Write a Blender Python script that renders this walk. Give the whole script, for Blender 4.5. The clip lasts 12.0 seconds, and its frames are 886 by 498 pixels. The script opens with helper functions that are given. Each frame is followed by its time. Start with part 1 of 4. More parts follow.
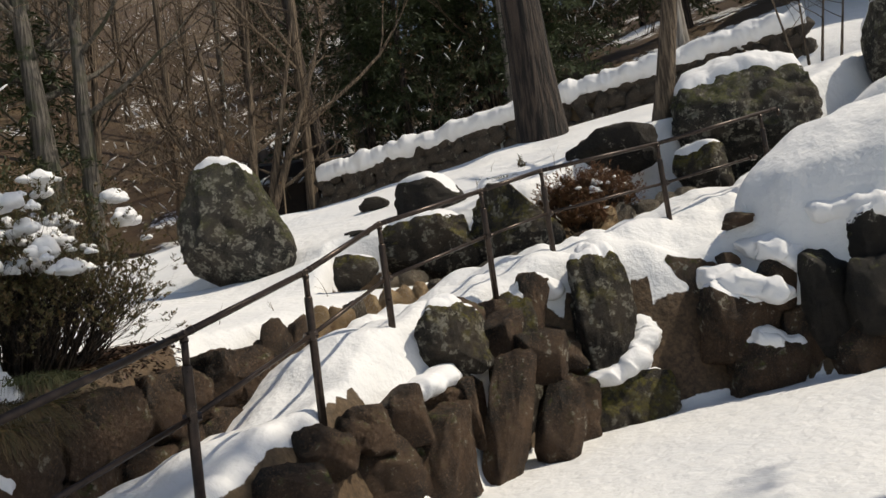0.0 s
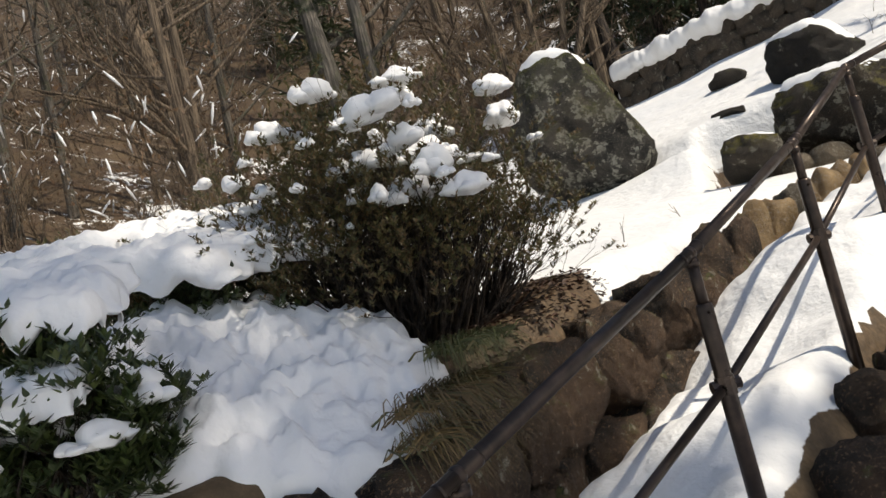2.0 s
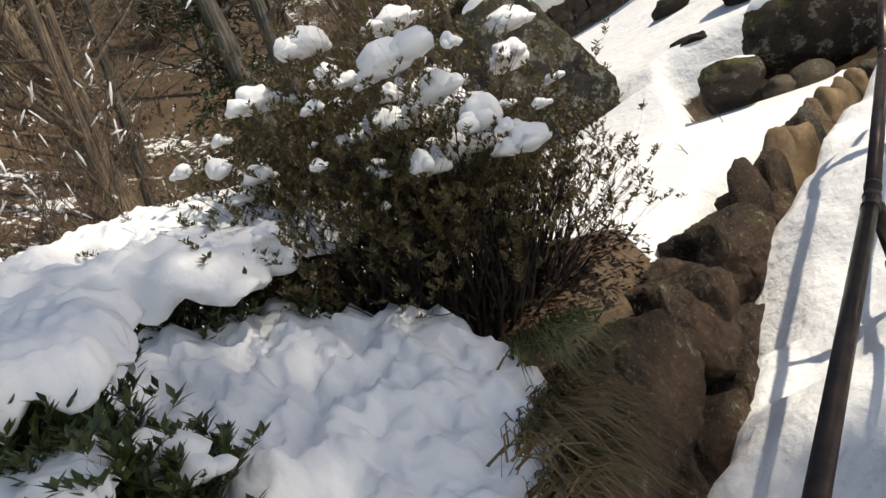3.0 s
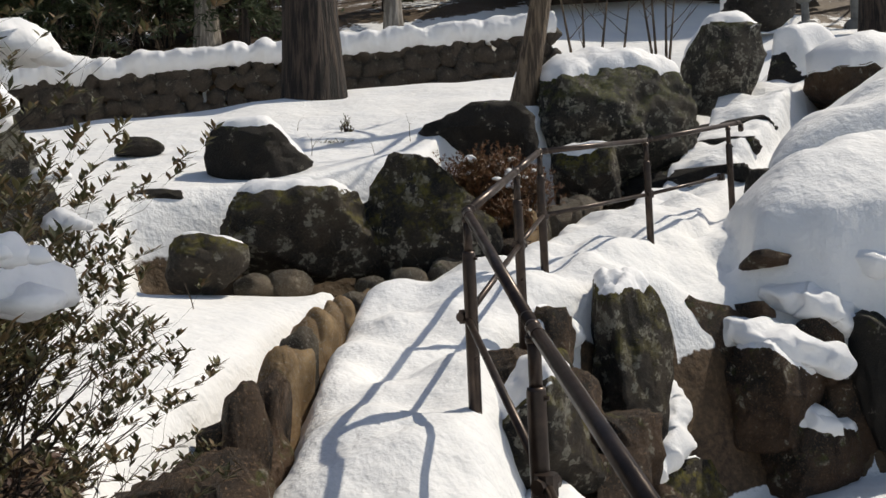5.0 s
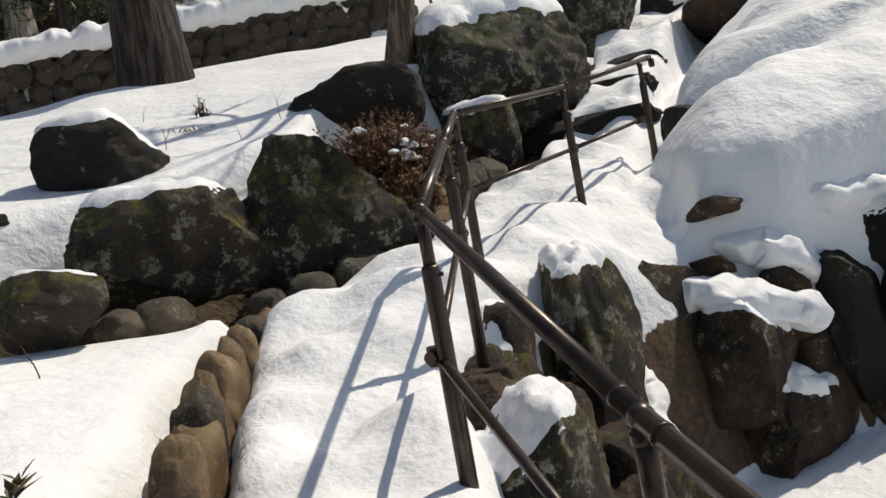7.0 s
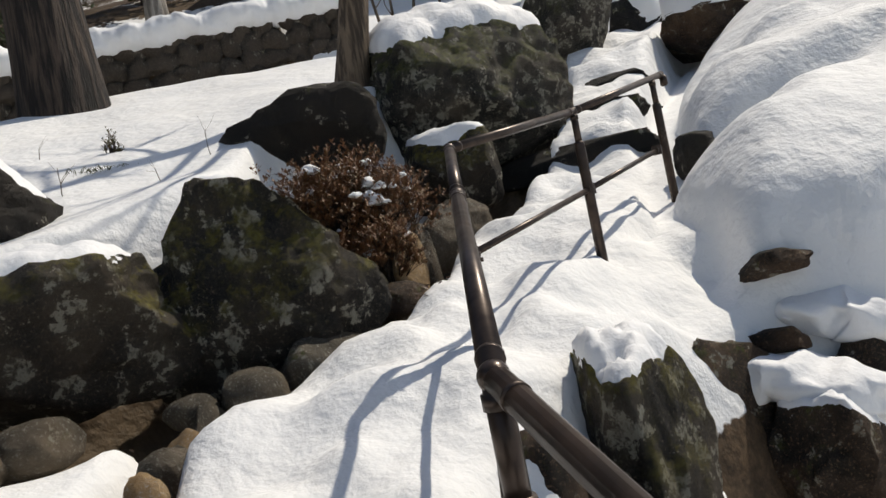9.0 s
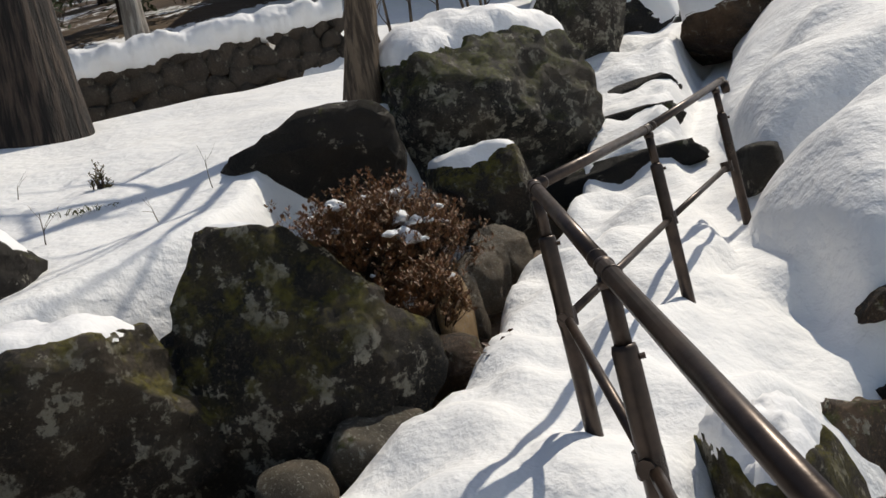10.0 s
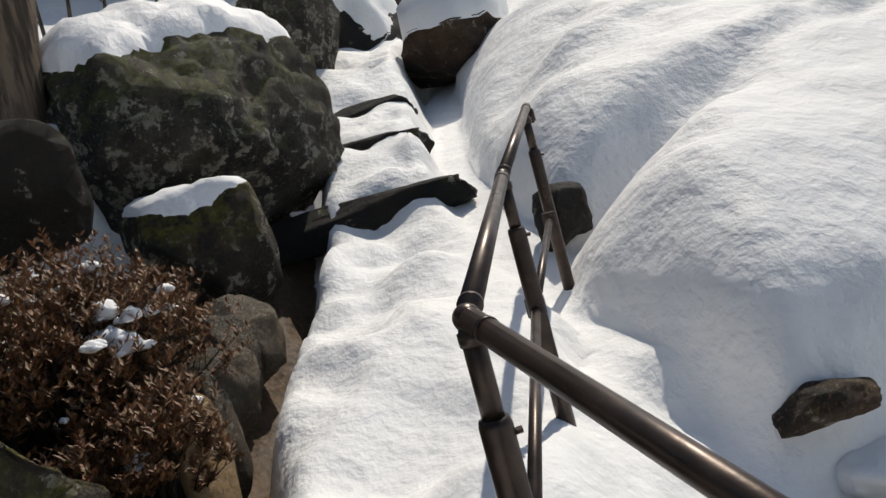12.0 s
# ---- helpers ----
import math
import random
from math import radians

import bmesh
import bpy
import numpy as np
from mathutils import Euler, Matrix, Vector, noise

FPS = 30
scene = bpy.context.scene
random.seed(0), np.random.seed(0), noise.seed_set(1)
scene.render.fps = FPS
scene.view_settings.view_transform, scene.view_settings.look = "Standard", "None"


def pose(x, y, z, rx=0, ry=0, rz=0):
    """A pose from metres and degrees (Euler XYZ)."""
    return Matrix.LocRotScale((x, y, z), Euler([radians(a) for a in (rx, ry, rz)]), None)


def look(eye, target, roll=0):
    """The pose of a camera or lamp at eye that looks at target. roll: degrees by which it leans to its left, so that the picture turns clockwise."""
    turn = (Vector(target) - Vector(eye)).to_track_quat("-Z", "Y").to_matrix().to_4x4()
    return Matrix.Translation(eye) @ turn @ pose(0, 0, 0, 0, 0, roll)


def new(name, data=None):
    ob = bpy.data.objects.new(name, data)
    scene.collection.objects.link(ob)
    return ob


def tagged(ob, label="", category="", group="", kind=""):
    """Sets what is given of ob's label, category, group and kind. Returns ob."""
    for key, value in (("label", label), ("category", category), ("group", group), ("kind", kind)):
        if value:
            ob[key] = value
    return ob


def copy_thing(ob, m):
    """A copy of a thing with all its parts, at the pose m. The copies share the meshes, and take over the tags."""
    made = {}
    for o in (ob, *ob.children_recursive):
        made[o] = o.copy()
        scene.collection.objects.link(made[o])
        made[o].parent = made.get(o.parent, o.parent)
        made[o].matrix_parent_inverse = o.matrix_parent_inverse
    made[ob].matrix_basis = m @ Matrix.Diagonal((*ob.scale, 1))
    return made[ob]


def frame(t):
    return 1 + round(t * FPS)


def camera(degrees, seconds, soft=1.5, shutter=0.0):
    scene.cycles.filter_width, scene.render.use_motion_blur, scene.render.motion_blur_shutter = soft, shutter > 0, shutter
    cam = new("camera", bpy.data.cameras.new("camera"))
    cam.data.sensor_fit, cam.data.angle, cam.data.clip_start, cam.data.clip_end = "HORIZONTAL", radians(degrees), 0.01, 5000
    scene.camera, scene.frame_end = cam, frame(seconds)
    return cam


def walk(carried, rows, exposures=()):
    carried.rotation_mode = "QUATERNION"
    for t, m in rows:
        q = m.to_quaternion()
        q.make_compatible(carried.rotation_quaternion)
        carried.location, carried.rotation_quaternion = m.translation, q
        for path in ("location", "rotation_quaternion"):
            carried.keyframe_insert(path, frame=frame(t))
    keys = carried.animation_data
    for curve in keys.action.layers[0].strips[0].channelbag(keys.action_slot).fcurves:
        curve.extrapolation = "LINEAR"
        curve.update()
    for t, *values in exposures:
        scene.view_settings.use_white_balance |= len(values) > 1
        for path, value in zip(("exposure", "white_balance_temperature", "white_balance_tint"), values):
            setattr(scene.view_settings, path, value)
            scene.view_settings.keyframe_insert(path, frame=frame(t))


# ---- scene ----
cam = camera(54.1, 12.0)
PATH = [
    (0, (0.189, 0.119, 1.495), (0.159, 2.107, 1.714), -7.9),
    (0.5, (-0.059, 0.611, 1.543), (-0.206, 2.59, 1.791), -9.9),
    (1, (-0.323, 1.072, 1.614), (-0.62, 3.036, 1.848), -11.8),
    (1.5, (-0.708, 1.445, 1.654), (-1.16, 3.385, 1.838), -12.9),
    (2, (-1.103, 1.775, 1.735), (-1.768, 3.654, 1.893), -14.4),
    (2.5, (-1.536, 2.031, 1.81), (-2.198, 3.917, 1.857), -17.6),
    (2.7, (-1.664, 2.129, 1.898), (-2.277, 4.033, 1.894), -19.3),
    (4.3, (-2.2, 3.309, 2.203), (-1.761, 5.259, 2.282), -13.7),
    (4.5, (-2.217, 3.486, 2.209), (-1.598, 5.386, 2.293), -10.2),
    (5, (-2.191, 3.885, 2.257), (-1.287, 5.667, 2.331), -2.5),
    (5.5, (-2.169, 4.186, 2.346), (-1.137, 5.899, 2.4), -2.8),
    (6, (-2.033, 4.444, 2.372), (-0.93, 6.112, 2.38), -6.7),
    (6.5, (-1.887, 4.742, 2.433), (-0.737, 6.377, 2.384), -8.4),
    (6.7, (-1.907, 4.842, 2.452), (-0.763, 6.482, 2.414), -9.3),
    (8.5, (-1.417, 5.832, 2.568), (-0.176, 7.398, 2.48), -13.8),
    (9, (-1.2, 6.249, 2.737), (0.072, 7.793, 2.734), -11.5),
    (9.5, (-1.089, 6.637, 2.9), (0.245, 8.125, 2.986), -11.5),
    (10, (-0.95, 6.998, 2.99), (0.349, 8.519, 2.999), -13.7),
    (10.5, (-0.711, 7.4, 3.071), (0.535, 8.964, 3.031), -15.7),
    (11, (-0.507, 7.691, 3.205), (0.908, 9.102, 3.133), -15.5),
    (11.5, (-0.277, 8.036, 3.282), (1.38, 9.149, 3.155), -15.1),
    (12, (-0.063, 8.301, 3.345), (1.695, 9.244, 3.208), -15.0),
]
walk(cam, [(t, look(eye, target, roll)) for t, eye, target, roll in PATH],
     exposures=[(0, 0.08, 7250, 10), (1.4, 0.22, 7200, 10), (2.6, 0.50, 7300, 10), (4.4, 0.12, 7050, 10), (6, 0.16, 6950, 10), (9, 0.14, 7000, 10), (12, 0.10, 6900, 10)])

# ---- light ----
SUN_AZ, SUN_EL = 92.0, 54.0          # degrees clockwise from +y, and above the horizon
world = bpy.data.worlds.new("sky")
scene.world = world
world.use_nodes = True
wn = world.node_tree.nodes
sky = wn.new("ShaderNodeTexSky")
sky.sky_type, sky.sun_disc = "NISHITA", False
sky.sun_elevation, sky.sun_rotation = radians(SUN_EL), radians(SUN_AZ)
world.node_tree.links.new(sky.outputs[0], wn["Background"].inputs[0])
wn["Background"].inputs[1].default_value = 0.082
sun_data = bpy.data.lights.new("sun", "SUN")
sun_data.energy, sun_data.angle, sun_data.color = 3.0, radians(0.6), (1.0, 0.95, 0.86)
sun = new("sun", sun_data)
sdir = Vector((math.sin(radians(SUN_AZ)) * math.cos(radians(SUN_EL)), math.cos(radians(SUN_AZ)) * math.cos(radians(SUN_EL)), math.sin(radians(SUN_EL))))
sun.matrix_world = look(sdir * 60, (0, 0, 0))

# ---- materials ----
def nodes_of(name):
    m = bpy.data.materials.new(name)
    m.use_nodes = True
    return m, m.node_tree.nodes, m.node_tree.links, m.node_tree.nodes["Principled BSDF"]


def tex(n, l, scale, detail=4.0, rough=0.55, coord="Object", stretch=None, kind="noise"):
    c = n.new("ShaderNodeTexCoord")
    t = n.new("ShaderNodeTexNoise" if kind == "noise" else "ShaderNodeTexVoronoi")
    t.inputs["Scale"].default_value = scale
    if kind == "noise":
        t.inputs["Detail"].default_value, t.inputs["Roughness"].default_value = detail, rough
    src = c.outputs[coord]
    if stretch:
        mp = n.new("ShaderNodeMapping")
        mp.inputs["Scale"].default_value = stretch
        l.new(src, mp.inputs[0])
        src = mp.outputs[0]
    l.new(src, t.inputs["Vector"])
    return t.outputs[0]


def ramp(n, l, src, stops):
    r = n.new("ShaderNodeValToRGB")
    e = r.color_ramp.elements
    while len(e) < len(stops):
        e.new(0.5)
    for k, (p, c) in zip(e, stops):
        k.position, k.color = p, (*(c if isinstance(c, tuple) else (c, c, c)), 1)
    l.new(src, r.inputs[0])
    return r.outputs[0]


def mix(n, l, fac, a, b, mode="MIX"):
    x = n.new("ShaderNodeMix")
    x.data_type, x.blend_type = "RGBA", mode
    for sock, v in ((x.inputs[0], fac), (x.inputs[6], a), (x.inputs[7], b)):
        if isinstance(v, bpy.types.NodeSocket):
            l.new(v, sock)
        else:
            sock.default_value = v if not isinstance(v, tuple) else (*v, 1)
    return x.outputs[2]


def bump(n, l, bsdf, src, strength, dist):
    b = n.new("ShaderNodeBump")
    b.inputs["Strength"].default_value, b.inputs["Distance"].default_value = strength, dist
    l.new(src, b.inputs["Height"])
    last = bsdf.inputs["Normal"].links
    if last:
        l.new(last[0].from_socket, b.inputs["Normal"])
    l.new(b.outputs[0], bsdf.inputs["Normal"])


def up_part(n, l):
    g = n.new("ShaderNodeNewGeometry")
    s = n.new("ShaderNodeSeparateXYZ")
    l.new(g.outputs["Normal"], s.inputs[0])
    return s.outputs[2]


def snow_material():
    m, n, l, b = nodes_of("snow")
    c = ramp(n, l, tex(n, l, 0.9, 5), [(0.3, (0.80, 0.81, 0.83)), (0.65, (0.88, 0.88, 0.88))])
    grit = ramp(n, l, tex(n, l, 38, 3), [(0.70, 0.0), (0.78, 1.0)])
    c = mix(n, l, mix(n, l, 0.12, (0, 0, 0), grit), c, (0.45, 0.40, 0.33))
    l.new(c, b.inputs["Base Color"])
    b.inputs["Roughness"].default_value = 0.62
    b.inputs["Specular IOR Level"].default_value = 0.35
    bump(n, l, b, tex(n, l, 6, 4, 0.5), 0.4, 0.05)
    bump(n, l, b, tex(n, l, 24, 3, 0.5), 0.22, 0.012)
    return m


def rock_material(name, dark, light, moss=0.3, lichen=0.4, moss_col=(0.085, 0.088, 0.018)):
    """Weathered stone: two tones, pale lichen patches, moss where it faces up."""
    m, n, l, b = nodes_of(name)
    info = n.new("ShaderNodeObjectInfo")
    base = mix(n, l, ramp(n, l, tex(n, l, 3.0, 8, 0.65), [(0.42, 0.0), (0.60, 1.0)]), dark, light)
    var = n.new("ShaderNodeMapRange")
    var.inputs[3].default_value, var.inputs[4].default_value = 0.65, 1.3
    l.new(info.outputs["Random"], var.inputs[0])
    hsv = n.new("ShaderNodeHueSaturation")
    l.new(var.outputs[0], hsv.inputs["Value"])
    l.new(base, hsv.inputs["Color"])
    base = hsv.outputs[0]
    streak = ramp(n, l, tex(n, l, 5, 6, 0.6, stretch=(1, 1, 0.18)), [(0.45, 0.0), (0.62, 1.0)])
    base = mix(n, l, mix(n, l, 0.35, (0, 0, 0), streak), base, tuple(v * 0.45 for v in dark))
    if lichen:
        spots = ramp(n, l, tex(n, l, 6.5, 9, 0.72), [(0.62 - 0.10 * lichen, 0.0), (0.645 - 0.10 * lichen, 1.0)])
        fine = ramp(n, l, tex(n, l, 26, 5, 0.7), [(0.42, 0.0), (0.56, 1.0)])
        base = mix(n, l, mix(n, l, 1.0, spots, fine, "MULTIPLY"), base, (0.46, 0.44, 0.36))
    speck = ramp(n, l, tex(n, l, 70, 4, 0.75), [(0.57, 0.0), (0.62, 1.0)])
    base = mix(n, l, mix(n, l, 0.65, (0, 0, 0), speck), base, tuple(min(0.5, v * 3.0) for v in light))
    hue = ramp(n, l, tex(n, l, 1.6, 5, 0.6), [(0.42, 0.0), (0.6, 1.0)])
    base = mix(n, l, mix(n, l, 0.3, (0, 0, 0), hue), base, (light[0] * 1.15, light[1] * 0.85, light[2] * 0.6))
    rough = b.inputs["Roughness"]
    rough.default_value = 0.75
    bump(n, l, b, tex(n, l, 7, 9, 0.75), 1.0, 0.16)
    bump(n, l, b, tex(n, l, 38, 6, 0.78), 1.0, 0.035)
    if moss:
        patch = ramp(n, l, tex(n, l, 7.0, 7, 0.72), [(0.66 - 0.35 * moss, 0.0), (0.72 - 0.3 * moss, 1.0)])
        up = ramp(n, l, up_part(n, l), [(0.05, 0.0), (0.45, 1.0)])
        mossy = mix(n, l, ramp(n, l, tex(n, l, 30, 4), [(0.35, 0.0), (0.7, 1.0)]), tuple(v * 0.4 for v in moss_col), tuple(v * 1.7 for v in moss_col))
        base = mix(n, l, mix(n, l, 1.0, patch, up, "MULTIPLY"), base, mossy)
    l.new(base, b.inputs["Base Color"])
    return m


def bark_material(name, a, c, scale=7.0, moss=None):
    m, n, l, b = nodes_of(name)
    ridges = tex(n, l, scale, 6, 0.6, stretch=(2.6, 2.6, 0.16))
    col = mix(n, l, ramp(n, l, ridges, [(0.43, 0.0), (0.57, 1.0)]), a, c)
    col = mix(n, l, ramp(n, l, tex(n, l, 1.1, 4), [(0.4, 0.0), (0.7, 0.6)]), col, tuple(v * 0.6 for v in a))
    if moss:
        col = mix(n, l, ramp(n, l, tex(n, l, 2.3, 6), [(0.5, 0.0), (0.62, 0.8)]), col, moss)
    l.new(col, b.inputs["Base Color"])
    b.inputs["Roughness"].default_value = 0.85
    bump(n, l, b, ridges, 1.0, 0.12)
    bump(n, l, b, tex(n, l, 40, 4, 0.7, stretch=(1, 1, 0.3)), 0.5, 0.008)
    return m


def island_material(name, cols, rough=0.6):
    """Leaves and blades: each piece takes its own tone."""
    m, n, l, b = nodes_of(name)
    g = n.new("ShaderNodeNewGeometry")
    c = ramp(n, l, g.outputs["Random Per Island"], [(i / max(1, len(cols) - 1), v) for i, v in enumerate(cols)])
    l.new(c, b.inputs["Base Color"])
    b.inputs["Roughness"].default_value = rough
    b.inputs["Subsurface Weight"].default_value = 0.0
    return m


def metal_material():
    m, n, l, b = nodes_of("bronze_painted_steel")
    c = ramp(n, l, tex(n, l, 14, 5, 0.6), [(0.35, (0.035, 0.025, 0.020)), (0.7, (0.075, 0.052, 0.040))])
    l.new(c, b.inputs["Base Color"])
    b.inputs["Metallic"].default_value = 0.55
    r = ramp(n, l, tex(n, l, 9, 6), [(0.3, 0.26), (0.7, 0.45)])
    l.new(r, b.inputs["Roughness"])
    bump(n, l, b, tex(n, l, 90, 3), 0.15, 0.002)
    return m


SNOW = snow_material()


def sheet_material():
    """Snow thinning out to soil and leaf litter."""
    m, n, l, b = nodes_of("snow_over_soil")
    at = n.new("ShaderNodeAttribute")
    at.attribute_name = "bare"
    add = n.new("ShaderNodeMath")
    add.operation = "ADD"
    ns = n.new("ShaderNodeMath")
    ns.operation = "MULTIPLY_ADD"
    l.new(tex(n, l, 3.2, 6, 0.65), ns.inputs[0])
    ns.inputs[1].default_value, ns.inputs[2].default_value = 0.9, -0.45
    l.new(at.outputs["Fac"], add.inputs[0])
    l.new(ns.outputs[0], add.inputs[1])
    k = ramp(n, l, add.outputs[0], [(0.47, 0.0), (0.53, 1.0)])
    snow = ramp(n, l, tex(n, l, 0.9, 5), [(0.3, (0.80, 0.81, 0.82)), (0.65, (0.88, 0.88, 0.87))])
    grit = ramp(n, l, tex(n, l, 42, 3), [(0.72, 0.0), (0.80, 1.0)])
    snow = mix(n, l, mix(n, l, 0.15, (0, 0, 0), grit), snow, (0.35, 0.30, 0.24))
    soil = ramp(n, l, tex(n, l, 22, 7, 0.7), [(0.3, (0.022, 0.014, 0.009)), (0.5, (0.075, 0.047, 0.028)), (0.75, (0.17, 0.11, 0.062))])
    soil = mix(n, l, ramp(n, l, tex(n, l, 0.6, 5), [(0.4, 0.0), (0.65, 0.6)]), soil, (0.14, 0.10, 0.055))
    l.new(mix(n, l, k, snow, soil), b.inputs["Base Color"])
    b.inputs["Roughness"].default_value = 0.68
    b.inputs["Specular IOR Level"].default_value = 0.3
    bump(n, l, b, tex(n, l, 4.5, 4, 0.5), 0.5, 0.08)
    bump(n, l, b, tex(n, l, 15, 4, 0.55), 0.42, 0.03)
    bump(n, l, b, tex(n, l, 48, 2, 0.5), 0.10, 0.006)
    return m


GROUND = sheet_material()
DARK_ROCK = rock_material("mossy_dark_boulder", (0.009, 0.007, 0.005), (0.075, 0.062, 0.045), moss=0.62, lichen=0.75, moss_col=(0.13, 0.11, 0.016))
GREY_ROCK = rock_material("grey_lichen_boulder", (0.014, 0.012, 0.009), (0.105, 0.094, 0.075), moss=0.7, lichen=0.9)
BLACK_ROCK = rock_material("damp_black_rock", (0.008, 0.007, 0.005), (0.034, 0.028, 0.021), moss=0.25, lichen=0.1)
BROWN_ROCK = rock_material("brown_wall_stone", (0.022, 0.014, 0.008), (0.14, 0.090, 0.054), moss=0.3, lichen=0.3)
TAN_ROCK = rock_material("tan_edging_stone", (0.26, 0.165, 0.075), (0.52, 0.38, 0.21), moss=0.1, lichen=0.2)
RUBBLE = rock_material("rubble_wall_stone", (0.026, 0.021, 0.016), (0.10, 0.084, 0.066), moss=0.15, lichen=0.2)
COBBLE = rock_material("grey_cobble", (0.085, 0.070, 0.050), (0.23, 0.195, 0.145), moss=0.2, lichen=0.2)
STEEL = metal_material()
CEDAR_BARK = bark_material("cedar_bark", (0.010, 0.007, 0.005), (0.085, 0.060, 0.045), 6.0)
GREY_BARK = bark_material("grey_bark", (0.075, 0.066, 0.054), (0.20, 0.175, 0.145), 6.0, (0.07, 0.075, 0.04))
TWIG = bark_material("brown_twig", (0.085, 0.060, 0.040), (0.27, 0.20, 0.135), 9.0)
SHRUB_TWIG = bark_material("dark_shrub_twig", (0.022, 0.015, 0.011), (0.10, 0.068, 0.045), 9.0)
PALE_BARK = bark_material("pale_bark", (0.22, 0.19, 0.16), (0.48, 0.43, 0.37), 5.0)
AZALEA_LEAF = island_material("azalea_leaf", [(0.045, 0.048, 0.016), (0.095, 0.090, 0.028), (0.16, 0.095, 0.040), (0.070, 0.068, 0.024)])
RUST_LEAF = island_material("rust_azalea_leaf", [(0.15, 0.065, 0.030), (0.26, 0.125, 0.055), (0.10, 0.045, 0.024), (0.20, 0.13, 0.055)])
GREEN_LEAF = island_material("evergreen_leaf", [(0.020, 0.032, 0.010), (0.045, 0.070, 0.020), (0.075, 0.095, 0.026), (0.03, 0.04, 0.014)], 0.45)
NEEDLE = island_material("conifer_needle", [(0.024, 0.038, 0.015), (0.055, 0.072, 0.026), (0.038, 0.052, 0.02)])
DARK_LITTER = island_material("damp_fallen_leaf", [(0.028, 0.013, 0.008), (0.075, 0.034, 0.018), (0.045, 0.022, 0.013)])
DRY_GRASS = island_material("dry_grass", [(0.10, 0.062, 0.025), (0.19, 0.125, 0.05), (0.06, 0.065, 0.02), (0.13, 0.08, 0.03)])
GREEN_GRASS = island_material("green_grass", [(0.045, 0.055, 0.018), (0.085, 0.095, 0.03), (0.12, 0.10, 0.04)])
BROWN_LITTER = island_material("fallen_leaf", [(0.09, 0.05, 0.028), (0.20, 0.12, 0.06), (0.14, 0.08, 0.045)])


def plain(name, col, rough=0.7, metal=0.0):
    m, n, l, b = nodes_of(name)
    c = mix(n, l, ramp(n, l, tex(n, l, 6, 5), [(0.35, 0.0), (0.7, 1.0)]), col, tuple(v * 0.6 for v in col))
    l.new(c, b.inputs["Base Color"])
    b.inputs["Roughness"].default_value, b.inputs["Metallic"].default_value = rough, metal
    return m


TARP = plain("blue_tarpaulin", (0.02, 0.09, 0.28), 0.5)
LUMBER = plain("weathered_lumber", (0.22, 0.16, 0.10))
DARK_WOOD = plain("dark_timber", (0.05, 0.035, 0.026))
ROOF = plain("dark_roof_sheet", (0.035, 0.038, 0.045), 0.6)
LANTERN = plain("grey_granite", (0.20, 0.20, 0.19), 0.85)

# ---- builders ----
def part(name, bm, material, parent=None, label="", smooth=True):
    me = bpy.data.meshes.new(name)
    bm.to_mesh(me)
    bm.free()
    for m in (material if isinstance(material, (list, tuple)) else [material]):
        me.materials.append(m)
    if smooth:
        me.polygons.foreach_set("use_smooth", [True] * len(me.polygons))
    ob = new(name, me)
    if parent:
        ob.parent = parent
        ob.matrix_parent_inverse = Matrix.Identity(4)
    if label:
        tagged(ob, label)
    return ob


def pieces(name, verts, faces, material, parent=None, label="", smooth=False):
    me = bpy.data.meshes.new(name)
    me.from_pydata([tuple(map(float, v)) for v in verts], [], faces)
    me.materials.append(material)
    if smooth:
        me.polygons.foreach_set("use_smooth", [True] * len(me.polygons))
    ob = new(name, me)
    if parent:
        ob.parent = parent
    if label:
        tagged(ob, label)
    return ob


def tube(verts, faces, pts, radii, sides=6, cap=True):
    """Adds a tapered tube along pts to the lists."""
    base = len(verts)
    pts = [Vector(p) for p in pts]
    for i, p in enumerate(pts):
        d = (pts[min(i + 1, len(pts) - 1)] - pts[max(i - 1, 0)])
        d = d.normalized() if d.length > 1e-6 else Vector((0, 0, 1))
        u = d.cross(Vector((0.31, 0.17, 0.94)) if abs(d.z) < 0.9 else Vector((1, 0, 0))).normalized()
        w = d.cross(u)
        for k in range(sides):
            a = 2 * math.pi * k / sides
            verts.append(p + (u * math.cos(a) + w * math.sin(a)) * radii[i])
    for i in range(len(pts) - 1):
        for k in range(sides):
            a, b = base + i * sides + k, base + i * sides + (k + 1) % sides
            faces.append((a, b, b + sides, a + sides))
    if cap:
        faces.append(tuple(base + k for k in reversed(range(sides))))
        faces.append(tuple(base + (len(pts) - 1) * sides + k for k in range(sides)))


